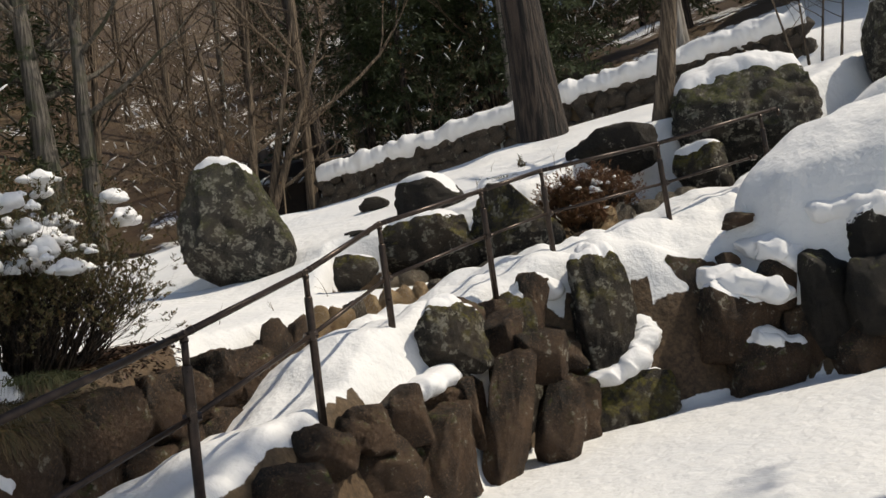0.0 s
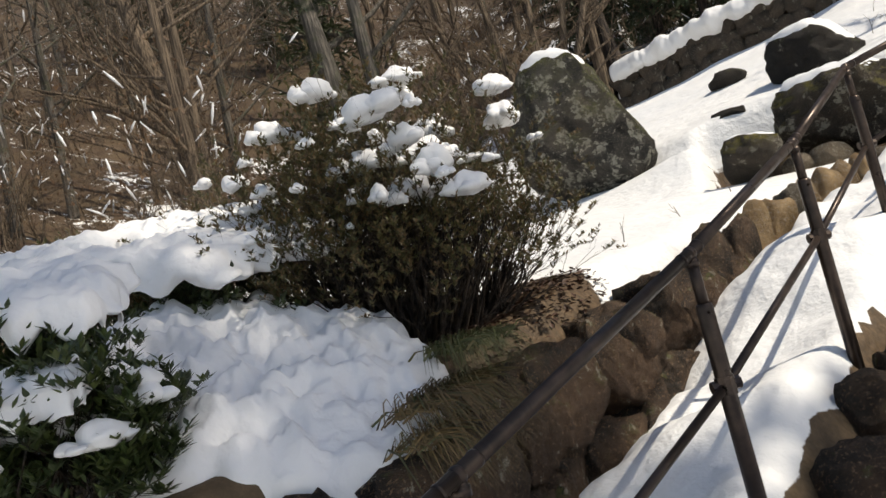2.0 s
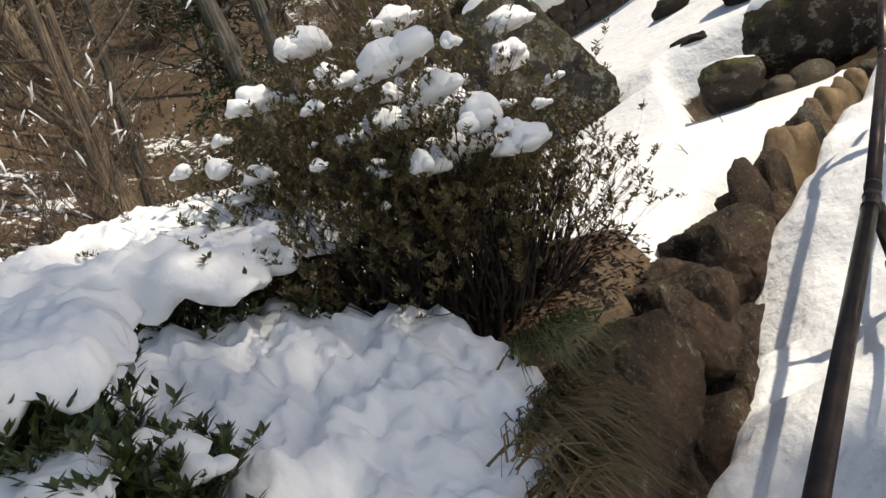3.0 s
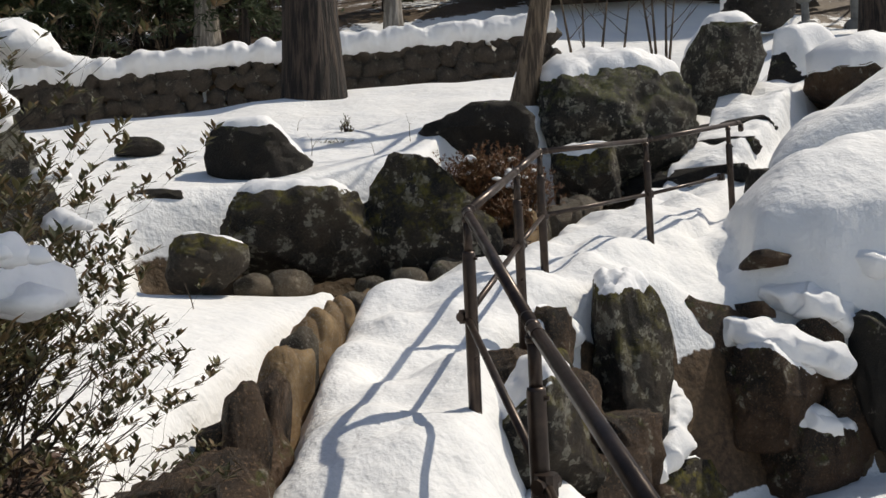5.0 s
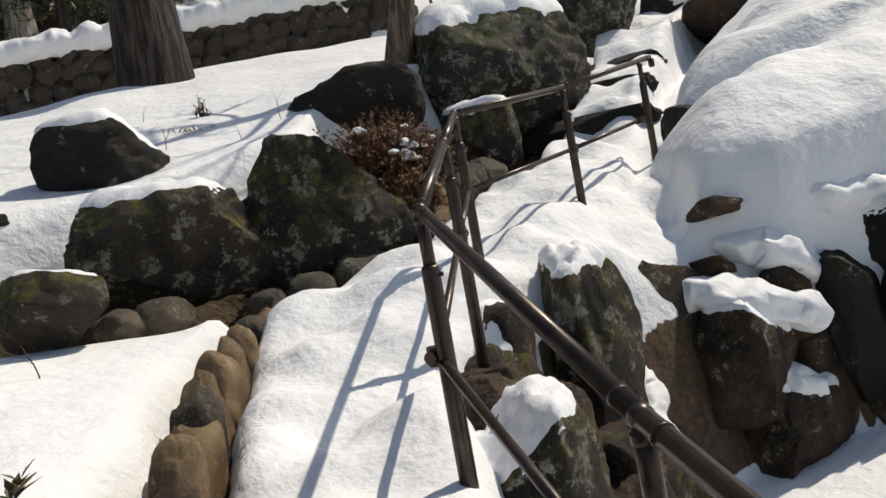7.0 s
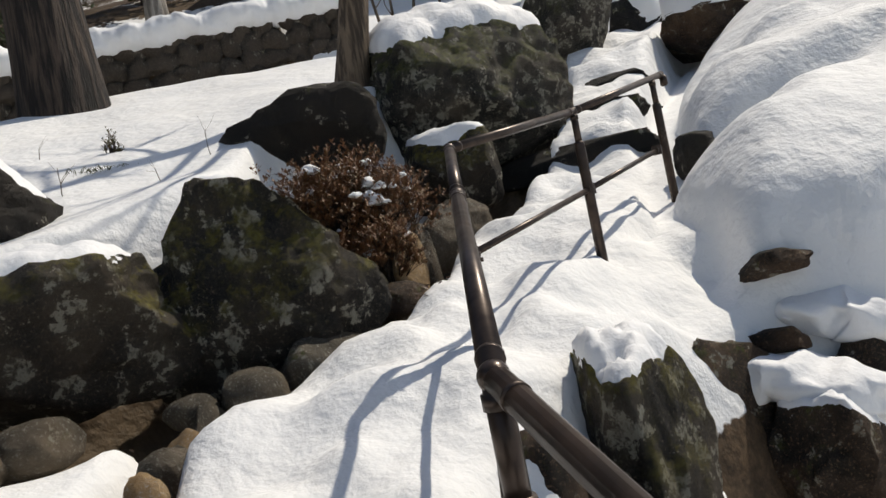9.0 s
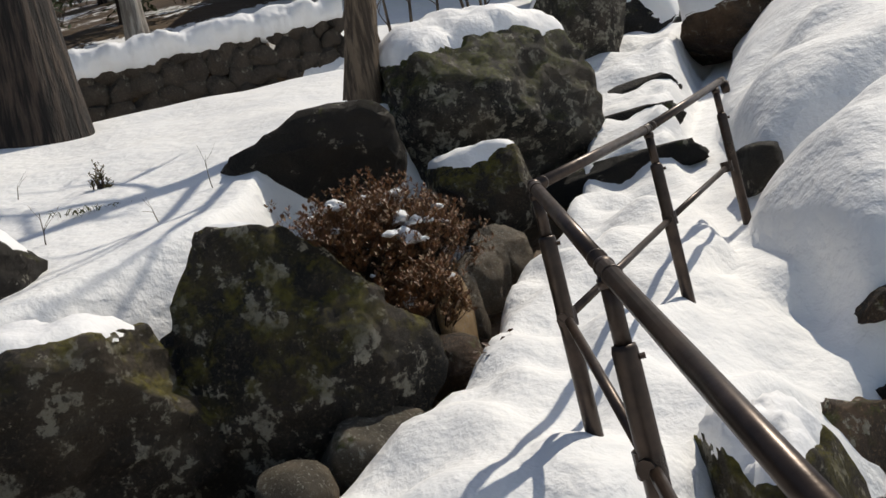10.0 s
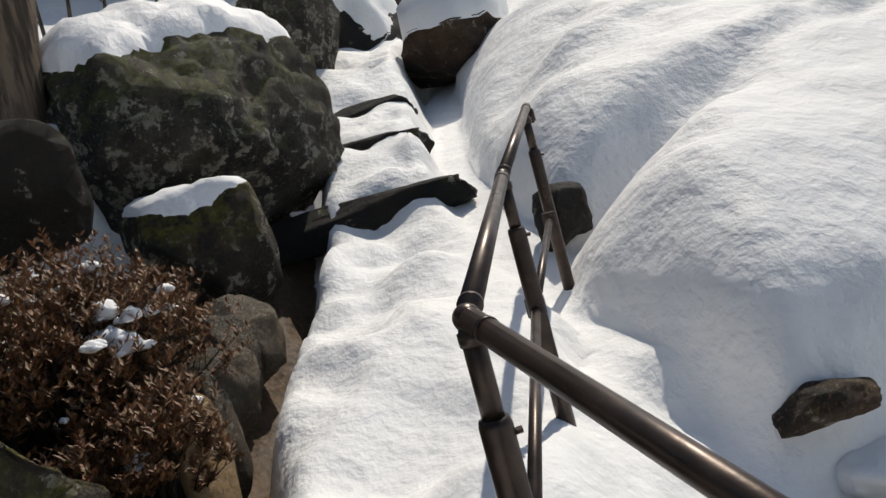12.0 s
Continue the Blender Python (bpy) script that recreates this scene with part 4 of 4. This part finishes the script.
# ---- the wood behind ----
def thicket(seed, height, snowy):
    """A bare woodland shrub of fine upright twigs, some with snow along them."""
    rng = random.Random(seed)
    top = tagged(new("bare_shrub"), "bare brown woodland shrub with flecks of snow", "shrub", "bare shrubs of the wood")
    v, f, tips = [], [], []
    for k in range(6):
        a = rng.uniform(0, 2 * math.pi)
        grow(rng, v, f, tips, (rng.gauss(0, 0.25), rng.gauss(0, 0.25), -0.1), (math.cos(a) * 0.45, math.sin(a) * 0.45, 1), height * rng.uniform(0.34, 0.5), rng.uniform(0.014, 0.028), 4, 4, 0.55, 0.08, 0.3)
    pieces("branchwork", v, f, TWIG, top, "", True)
    v, f = [], []
    for p, d in rng.sample(tips, min(len(tips), snowy)):
        q = p - d * rng.uniform(0.1, 0.4)
        tube(v, f, [p + Vector((0, 0, 0.02)), (p + q) / 2 + Vector((0, 0, 0.025)), q + Vector((0, 0, 0.02))], [0.010, rng.uniform(0.014, 0.028), 0.010], 5)
    tagged(pieces("snow_fleck", v, f, SNOW, top, "", True), kind="stuff")
    lv, lf = [], []
    for p, d in tips:
        if rng.random() < 0.25:
            for _ in range(2):
                leaf(lv, lf, p, d + Vector((rng.gauss(0, 0.6), rng.gauss(0, 0.6), 0)), Vector((0, 0, 1)), 0.12, 0.05)
    pieces("dead_leaves", lv, lf, BROWN_LITTER, top)
    return top


def conifer(seed, height):
    top, _ = tree("conifer", "dark green conifer among the bare woodland", (0, 0, 0), height, 0.16, (0, 0), CEDAR_BARK, seed, limbs=0, sides=8, group="conifers of the wood")
    needles(top, height, seed)
    return top


def wood():
    rng = random.Random(77)
    kinds = [thicket(200 + k, 3.2 + 0.5 * k, 10) for k in range(5)]
    firs = [conifer(300 + k, 6.5 + 1.4 * k) for k in range(3)]
    poles = []
    for k in range(3):
        t, _ = tree("bare_tree", "thin bare woodland tree with fine branches", (0, 0, 0), 11 + k, 0.13 + 0.02 * k, (0.4 - 0.5 * k, 0.3), TWIG if k < 2 else GREY_BARK, 400 + k, limbs=14, first=0.2, depth=3, sides=7, group="bare trees of the wood")
        poles.append(t)
    spots = []
    for k in range(430):
        x, y = rng.uniform(-40, 36), rng.uniform(24.5, 62)
        if y < 26.5 + max(0.0, (x - 4) * -0.1) and -3.5 < x < 12:
            continue
        if 12 < x < 21 and y < 31:
            continue
        spots.append((x, y))
    for k in range(70):
        spots.append((rng.uniform(21, 42), rng.uniform(16, 34)))
    for k in range(55):
        spots.append((rng.uniform(-30, -8.5), rng.uniform(13.5, 26)))
    spots.sort(key=lambda p: p[1])
    used = set()
    for k, (x, y) in enumerate(spots):
        pick = rng.random()
        far = y > 36
        if pick < (0.66 if not far else 0.45):
            src = rng.choice(kinds)
        elif pick < 0.84:
            src = rng.choice(poles)
        else:
            src = rng.choice(firs)
            if x < -7 and rng.random() < 0.75:
                src = rng.choice(kinds)
        m = pose(x, y, land_z(x, y) - 0.1, 0, 0, rng.uniform(0, 360))
        if src.name not in used:
            used.add(src.name)
            src.matrix_basis = m
        else:
            c = copy_thing(src, m)
            s = rng.uniform(0.75, 1.3)
            c.scale = (s, s, s)


wood()
for k, (x, y) in enumerate([(-2.2, 30.0), (0.2, 32.5), (2.2, 30.5), (-4.6, 31.5), (4.8, 33.0), (-0.8, 28.6)]):
    c = conifer(330 + k, 8.0 + (k % 3))
    c.matrix_basis = pose(x, y, land_z(x, y) - 0.1, 0, 0, 50 * k)
# evergreens added out of view past the lower garden, to shade the path's foot
for k, (x, y, h) in enumerate([(7.6, 4.3, 19.0), (9.0, 3.5, 20.0), (10.6, 1.4, 15.0)]):
    t, _ = tree("cedar_tree", "evergreen cedar added out of view to shade the foot of the path", (x, y, land_z(x, y)), h, 0.22, (0, 0), CEDAR_BARK, 500 + k, limbs=0, sides=10, group="shading cedars")
    needles(t, h, 500 + k, 0.55, 0.15, 22)

# ---- woodpile and shrine buildings beyond the garden ----
def box_bm(size, at=(0, 0, 0), bevel=0.01):
    bm = bmesh.new()
    bmesh.ops.create_cube(bm, size=1)
    bmesh.ops.scale(bm, verts=bm.verts, vec=size)
    if bevel:
        bmesh.ops.bevel(bm, geom=bm.edges, offset=bevel, segments=1, affect="EDGES")
    bmesh.ops.translate(bm, verts=bm.verts, vec=at)
    return bm


def woodpile():
    x, y = -4.4, 24.6
    z = land_z(x, y)
    top = tagged(new("woodpile"), "stack of weathered lumber under a blue tarpaulin", "woodpile")
    top.matrix_basis = pose(x, y, z, 0, 0, 8)
    for k in range(5):
        part("plank", box_bm((2.0 - 0.1 * (k % 2), 0.7, 0.11), (0.05 * (k % 3), 0, 0.08 + 0.13 * k)), LUMBER, top, smooth=False)
    bm = bmesh.new()
    bmesh.ops.create_grid(bm, x_segments=24, y_segments=12, size=0.5)
    for v in bm.verts:
        a, b = v.co.x, v.co.y
        v.co = Vector((a * 2.1, b * 1.0, 0.86 + 0.10 * noise.noise(Vector((a * 6, b * 5, 1))) - 0.5 * max(0, abs(b) - 0.36) * 2))
    part("tarpaulin", bm, TARP, top, "crumpled blue tarpaulin")
    for dx in (-0.8, -0.1, 0.7):
        v, f = [], []
        tube(v, f, [(dx, -0.5, -0.1), (dx + 0.06, -0.52, 1.9)], [0.03, 0.025], 6)
        pieces("pole", v, f, LUMBER, top, "grey leaning pole")
    shed = tagged(new("shed"), "low dark shed roof in the shadow of the trees", "shed")
    shed.matrix_basis = pose(-4.0, 26.6, land_z(-4.0, 26.6), 0, 0, 5)
    part("wall", box_bm((3.2, 0.12, 1.5), (0, 0.8, 0.7)), DARK_WOOD, shed, smooth=False)
    part("roof", box_bm((3.8, 2.0, 0.08), (0, 0, 1.75)), ROOF, shed, "dark sheet roof", smooth=False)
    for dx in (-1.6, 1.6):
        part("post", box_bm((0.1, 0.1, 1.9), (dx, -0.7, 0.75)), DARK_WOOD, shed, smooth=False)


woodpile()


def shrine():
    x, y = 17.0, 25.0
    z = land_z(x, y)
    top = tagged(new("shrine_hall"), "dark timber hall with lattice screens beyond the terrace", "building")
    top.matrix_basis = pose(x, y, z, 0, 0, -25)
    part("wall", box_bm((9, 4, 3.2), (0, 0, 1.5), 0.02), DARK_WOOD, top, smooth=False)
    for k in range(14):
        part("lattice_bar", box_bm((0.07, 0.06, 1.4), (-3.0 + 0.2 * k, -2.04, 1.6), 0), LUMBER, top, smooth=False)
    for k in range(4):
        part("lattice_rail", box_bm((2.8, 0.07, 0.06), (-1.7, -2.06, 1.0 + 0.4 * k), 0), LUMBER, top, smooth=False)
    for k in range(4):
        part("column", box_bm((0.22, 0.22, 3.3), (-4.4 + 2.9 * k, -2.3, 1.6), 0.02), DARK_WOOD, top, smooth=False)
    bm = bmesh.new()
    vs = [bm.verts.new(c) for c in ((-5.4, -3.4, 3.0), (5.4, -3.4, 3.0), (5.4, 3.4, 3.0), (-5.4, 3.4, 3.0), (-4.2, 0, 5.2), (4.2, 0, 5.2))]
    for q in ((0, 1, 5, 4), (1, 2, 5), (2, 3, 4, 5), (3, 0, 4), (3, 2, 1, 0)):
        bm.faces.new([vs[i] for i in q])
    part("roof", bm, ROOF, top, "dark hipped roof", smooth=False)


shrine()


def lantern(x, y, s, label):
    top = tagged(new("stone_lantern"), label, "stone lantern", "stone lanterns")
    top.matrix_basis = pose(x, y, land_z(x, y), 0, 0, 20)

    def drum(name, zs, rs, sides=6, lab=""):
        v, f = [], []
        tube(v, f, [(0, 0, z * s) for z in zs], [r * s for r in rs], sides)
        return pieces(name, v, f, LANTERN, top, lab)

    drum("base", (-0.2, 0.15, 0.22), (0.32, 0.32, 0.26))
    drum("shaft", (0.2, 0.85), (0.13, 0.12), 10)
    drum("platform", (0.83, 0.92, 1.0), (0.14, 0.27, 0.27))
    drum("fire_box", (1.0, 1.3), (0.18, 0.18))
    drum("roof", (1.28, 1.33, 1.55), (0.38, 0.38, 0.1))
    drum("finial", (1.53, 1.62, 1.74), (0.08, 0.1, 0.02), 8)
    c = part("snow_cap", lump_bm((0.34 * s, 0.34 * s, 0.14 * s), int(x), 3), SNOW, top)
    c.matrix_basis = pose(0, 0, 1.44 * s)


lantern(18.2, 19.2, 1.0, "grey stone lantern capped with snow past the steps")
lantern(17.0, 19.8, 0.85, "small grey stone lantern with snow on its roof")
lantern(19.4, 18.6, 1.05, "weathered stone lantern standing in deep snow")

# ---- stones of the walls ----
def wall_of(name, label):
    return tagged(new(name), label, "stone wall", kind="structure")


def right_wall():
    """The tall boulder wall below the handrail: big split stones set on end."""
    top = wall_of("wall_right", "wall of large dark brown boulders with moss and snow")
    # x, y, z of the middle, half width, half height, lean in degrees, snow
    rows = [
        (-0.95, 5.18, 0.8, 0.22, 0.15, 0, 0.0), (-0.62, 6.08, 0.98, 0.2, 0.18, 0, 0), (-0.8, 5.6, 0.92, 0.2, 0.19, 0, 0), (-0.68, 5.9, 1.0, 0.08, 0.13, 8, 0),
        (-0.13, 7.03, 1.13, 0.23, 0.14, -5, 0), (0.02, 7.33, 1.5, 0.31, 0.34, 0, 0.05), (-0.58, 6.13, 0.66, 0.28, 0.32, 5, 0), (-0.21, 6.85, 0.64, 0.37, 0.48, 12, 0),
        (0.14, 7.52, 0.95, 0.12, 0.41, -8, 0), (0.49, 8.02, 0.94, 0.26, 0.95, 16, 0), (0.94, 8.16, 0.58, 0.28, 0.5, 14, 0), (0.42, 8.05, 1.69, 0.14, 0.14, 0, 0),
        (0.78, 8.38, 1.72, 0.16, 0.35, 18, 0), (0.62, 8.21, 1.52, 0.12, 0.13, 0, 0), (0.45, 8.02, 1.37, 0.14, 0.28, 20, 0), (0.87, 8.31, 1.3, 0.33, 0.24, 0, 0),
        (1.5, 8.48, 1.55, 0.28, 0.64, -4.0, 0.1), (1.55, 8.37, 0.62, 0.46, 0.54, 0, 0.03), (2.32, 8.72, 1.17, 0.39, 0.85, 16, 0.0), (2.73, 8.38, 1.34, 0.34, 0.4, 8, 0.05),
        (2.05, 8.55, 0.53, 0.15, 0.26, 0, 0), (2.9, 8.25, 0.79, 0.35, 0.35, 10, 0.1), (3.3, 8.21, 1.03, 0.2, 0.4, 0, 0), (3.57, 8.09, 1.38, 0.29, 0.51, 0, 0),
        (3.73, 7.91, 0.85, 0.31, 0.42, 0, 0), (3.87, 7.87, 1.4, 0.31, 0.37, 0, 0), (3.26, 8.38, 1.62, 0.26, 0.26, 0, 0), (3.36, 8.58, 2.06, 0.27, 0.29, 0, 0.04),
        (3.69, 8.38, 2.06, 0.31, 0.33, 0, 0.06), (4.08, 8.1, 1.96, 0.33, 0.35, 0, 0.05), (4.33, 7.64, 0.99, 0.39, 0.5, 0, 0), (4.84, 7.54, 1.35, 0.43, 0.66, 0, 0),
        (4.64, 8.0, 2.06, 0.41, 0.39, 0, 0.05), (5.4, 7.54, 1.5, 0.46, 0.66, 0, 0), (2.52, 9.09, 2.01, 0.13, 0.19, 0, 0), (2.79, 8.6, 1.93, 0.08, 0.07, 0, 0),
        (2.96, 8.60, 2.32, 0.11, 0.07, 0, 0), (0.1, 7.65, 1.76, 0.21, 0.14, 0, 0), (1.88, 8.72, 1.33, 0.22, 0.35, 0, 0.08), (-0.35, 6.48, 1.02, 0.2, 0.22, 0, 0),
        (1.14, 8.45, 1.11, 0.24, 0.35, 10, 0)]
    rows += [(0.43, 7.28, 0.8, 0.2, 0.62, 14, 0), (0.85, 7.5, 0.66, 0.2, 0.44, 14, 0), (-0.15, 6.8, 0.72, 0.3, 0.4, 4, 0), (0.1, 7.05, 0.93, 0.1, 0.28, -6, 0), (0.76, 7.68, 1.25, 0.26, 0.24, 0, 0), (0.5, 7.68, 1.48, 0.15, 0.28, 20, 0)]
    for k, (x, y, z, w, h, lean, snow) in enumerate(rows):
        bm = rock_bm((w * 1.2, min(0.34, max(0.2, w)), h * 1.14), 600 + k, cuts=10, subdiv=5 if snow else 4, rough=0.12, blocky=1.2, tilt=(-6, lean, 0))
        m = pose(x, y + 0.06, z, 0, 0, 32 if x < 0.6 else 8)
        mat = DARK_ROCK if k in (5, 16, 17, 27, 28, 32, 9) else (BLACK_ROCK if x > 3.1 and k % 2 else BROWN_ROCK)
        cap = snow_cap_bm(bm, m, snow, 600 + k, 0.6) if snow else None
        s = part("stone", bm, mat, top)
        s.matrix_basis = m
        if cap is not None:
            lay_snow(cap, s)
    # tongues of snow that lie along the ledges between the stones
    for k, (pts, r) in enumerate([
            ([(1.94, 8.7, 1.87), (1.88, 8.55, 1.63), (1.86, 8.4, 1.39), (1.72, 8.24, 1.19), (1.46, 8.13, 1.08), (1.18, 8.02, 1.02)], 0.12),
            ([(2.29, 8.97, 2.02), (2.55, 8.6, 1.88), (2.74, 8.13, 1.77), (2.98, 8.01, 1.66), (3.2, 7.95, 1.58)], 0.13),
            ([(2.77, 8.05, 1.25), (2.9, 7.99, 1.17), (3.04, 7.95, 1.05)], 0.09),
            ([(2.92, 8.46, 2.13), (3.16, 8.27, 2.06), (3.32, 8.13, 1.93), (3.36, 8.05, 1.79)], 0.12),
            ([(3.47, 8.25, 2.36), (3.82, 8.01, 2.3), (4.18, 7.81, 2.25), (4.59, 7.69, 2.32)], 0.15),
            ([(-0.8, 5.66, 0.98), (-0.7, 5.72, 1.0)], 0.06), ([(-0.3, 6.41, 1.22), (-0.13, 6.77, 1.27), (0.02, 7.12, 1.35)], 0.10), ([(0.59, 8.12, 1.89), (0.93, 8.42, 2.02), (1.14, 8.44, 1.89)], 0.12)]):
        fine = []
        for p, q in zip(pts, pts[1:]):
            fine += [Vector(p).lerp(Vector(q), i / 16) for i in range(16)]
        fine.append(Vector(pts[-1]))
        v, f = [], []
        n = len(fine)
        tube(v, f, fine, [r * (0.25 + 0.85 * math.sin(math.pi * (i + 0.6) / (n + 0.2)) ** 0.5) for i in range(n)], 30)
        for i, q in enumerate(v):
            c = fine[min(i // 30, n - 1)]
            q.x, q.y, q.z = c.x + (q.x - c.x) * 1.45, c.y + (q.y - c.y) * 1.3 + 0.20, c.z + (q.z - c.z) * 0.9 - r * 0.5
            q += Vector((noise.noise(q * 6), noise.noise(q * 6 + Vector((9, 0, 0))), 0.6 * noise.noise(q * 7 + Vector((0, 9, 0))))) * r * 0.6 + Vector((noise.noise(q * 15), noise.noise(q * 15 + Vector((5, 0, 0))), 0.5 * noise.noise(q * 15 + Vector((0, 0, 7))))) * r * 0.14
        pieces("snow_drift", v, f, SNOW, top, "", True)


def left_wall():
    """The low wall of split stones that holds the planted bed."""
    top = wall_of("wall_left", "low wall of brown split stones holding the bed")
    rng = random.Random(9)
    pts = [(-2.80, 4.05), (-2.52, 4.45), (-2.36, 4.98)] + LEFT_WALL[1:5]
    k = 0
    for (ax, ay), (bx, by) in zip(pts, pts[1:]):
        ln = math.hypot(bx - ax, by - ay)
        ang = math.degrees(math.atan2(by - ay, bx - ax))
        for row in range(3):
            s = rng.uniform(-0.1, 0.1)
            while s < ln:
                w = rng.uniform(0.17, 0.34)
                t = (s + w) / ln
                x, y = ax + (bx - ax) * t, ay + (by - ay) * t
                zt = 1.84 + 0.17 * (y - 7.4) - 0.05 * (x + 1.5)
                hh = (0.24, 0.20, 0.22)[row]
                z = zt - 0.29 - 0.37 * row
                bm = rock_bm((w * 1.2, 0.22, hh * 1.12), 800 + k, cuts=10, subdiv=4, rough=0.2, blocky=1.25, tilt=(0, rng.uniform(-10, 10), 0))
                st = part("stone", bm, BROWN_ROCK, top)
                st.matrix_basis = pose(x + 0.03 + 0.05 * row, y, z, 0, 0, ang)
                s += 2 * w * 0.92
                k += 1


def rubble_wall():
    """The old rubble wall under the terrace: fitted stones in loose courses."""
    top = wall_of("wall_far", "old rubble wall of fitted grey-brown stones under snow")
    rng = random.Random(4)
    ax, ay = WALL_A
    bx, by = WALL_B
    ln = math.hypot(bx - ax, by - ay)
    ang = math.degrees(math.atan2(by - ay, bx - ax))
    shapes = []
    for k in range(10):
        bm = rock_bm((0.285, 0.15, 0.215), 900 + k, cuts=12, subdiv=3, rough=0.05, blocky=1.0)
        me = bpy.data.meshes.new("stone")
        bm.to_mesh(me)
        bm.free()
        me.materials.append(RUBBLE)
        me.polygons.foreach_set("use_smooth", [True] * len(me.polygons))
        shapes.append(me)
    for row in range(7):
        s = 0.2 * (row % 2)
        while s < ln:
            t = s / ln
            x, y = ax + (bx - ax) * t, ay + (by - ay) * t
            z = 6.75 + 1.15 * t - 0.16 - 0.33 * row
            if z > land_z(x + 0.12, y - 0.35) - 0.25:
                st = new("stone", rng.choice(shapes))
                st.parent = top
                k = rng.uniform(0.75, 1.3)
                st.matrix_basis = pose(x + 0.06, y - 0.10, z + rng.uniform(-0.06, 0.06), rng.uniform(-8, 8), rng.uniform(-45, 45), ang + rng.uniform(-6, 6)) @ Matrix.Diagonal((k, 1, rng.uniform(1.0, 1.5), 1))
            s += rng.uniform(0.36, 0.5)
    # the roll of snow along its top
    v, f = [], []
    pts = [(ax + (bx - ax) * i / 90, ay + (by - ay) * i / 90 - 0.10, 6.80 + 1.15 * i / 90 + 0.06 * noise.noise(Vector((i * 0.3, 1, 2)))) for i in range(91)]
    pts = [Vector(pts[i // 4]).lerp(Vector(pts[min(90, i // 4 + 1)]), (i % 4) / 4) for i in range(361)]
    tube(v, f, pts, [0.26 + 0.10 * noise.noise(Vector((i * 0.11, 5, 2))) + 0.02 * noise.noise(Vector((i * 0.4, 5, 2))) for i in range(361)], 18)
    for q in v:
        q += Vector((0, -0.12, 0.05)) * noise.noise(q * 2.3) + Vector((0, 0, 1)) * 0.05 * noise.noise(q * 4.1) + Vector((0, -1, 0)) * 0.05 * noise.noise(q * 9)
    pieces("snow_cornice", v, f, SNOW, top, "roll of snow along the wall top", True)


right_wall()
left_wall()
rubble_wall()
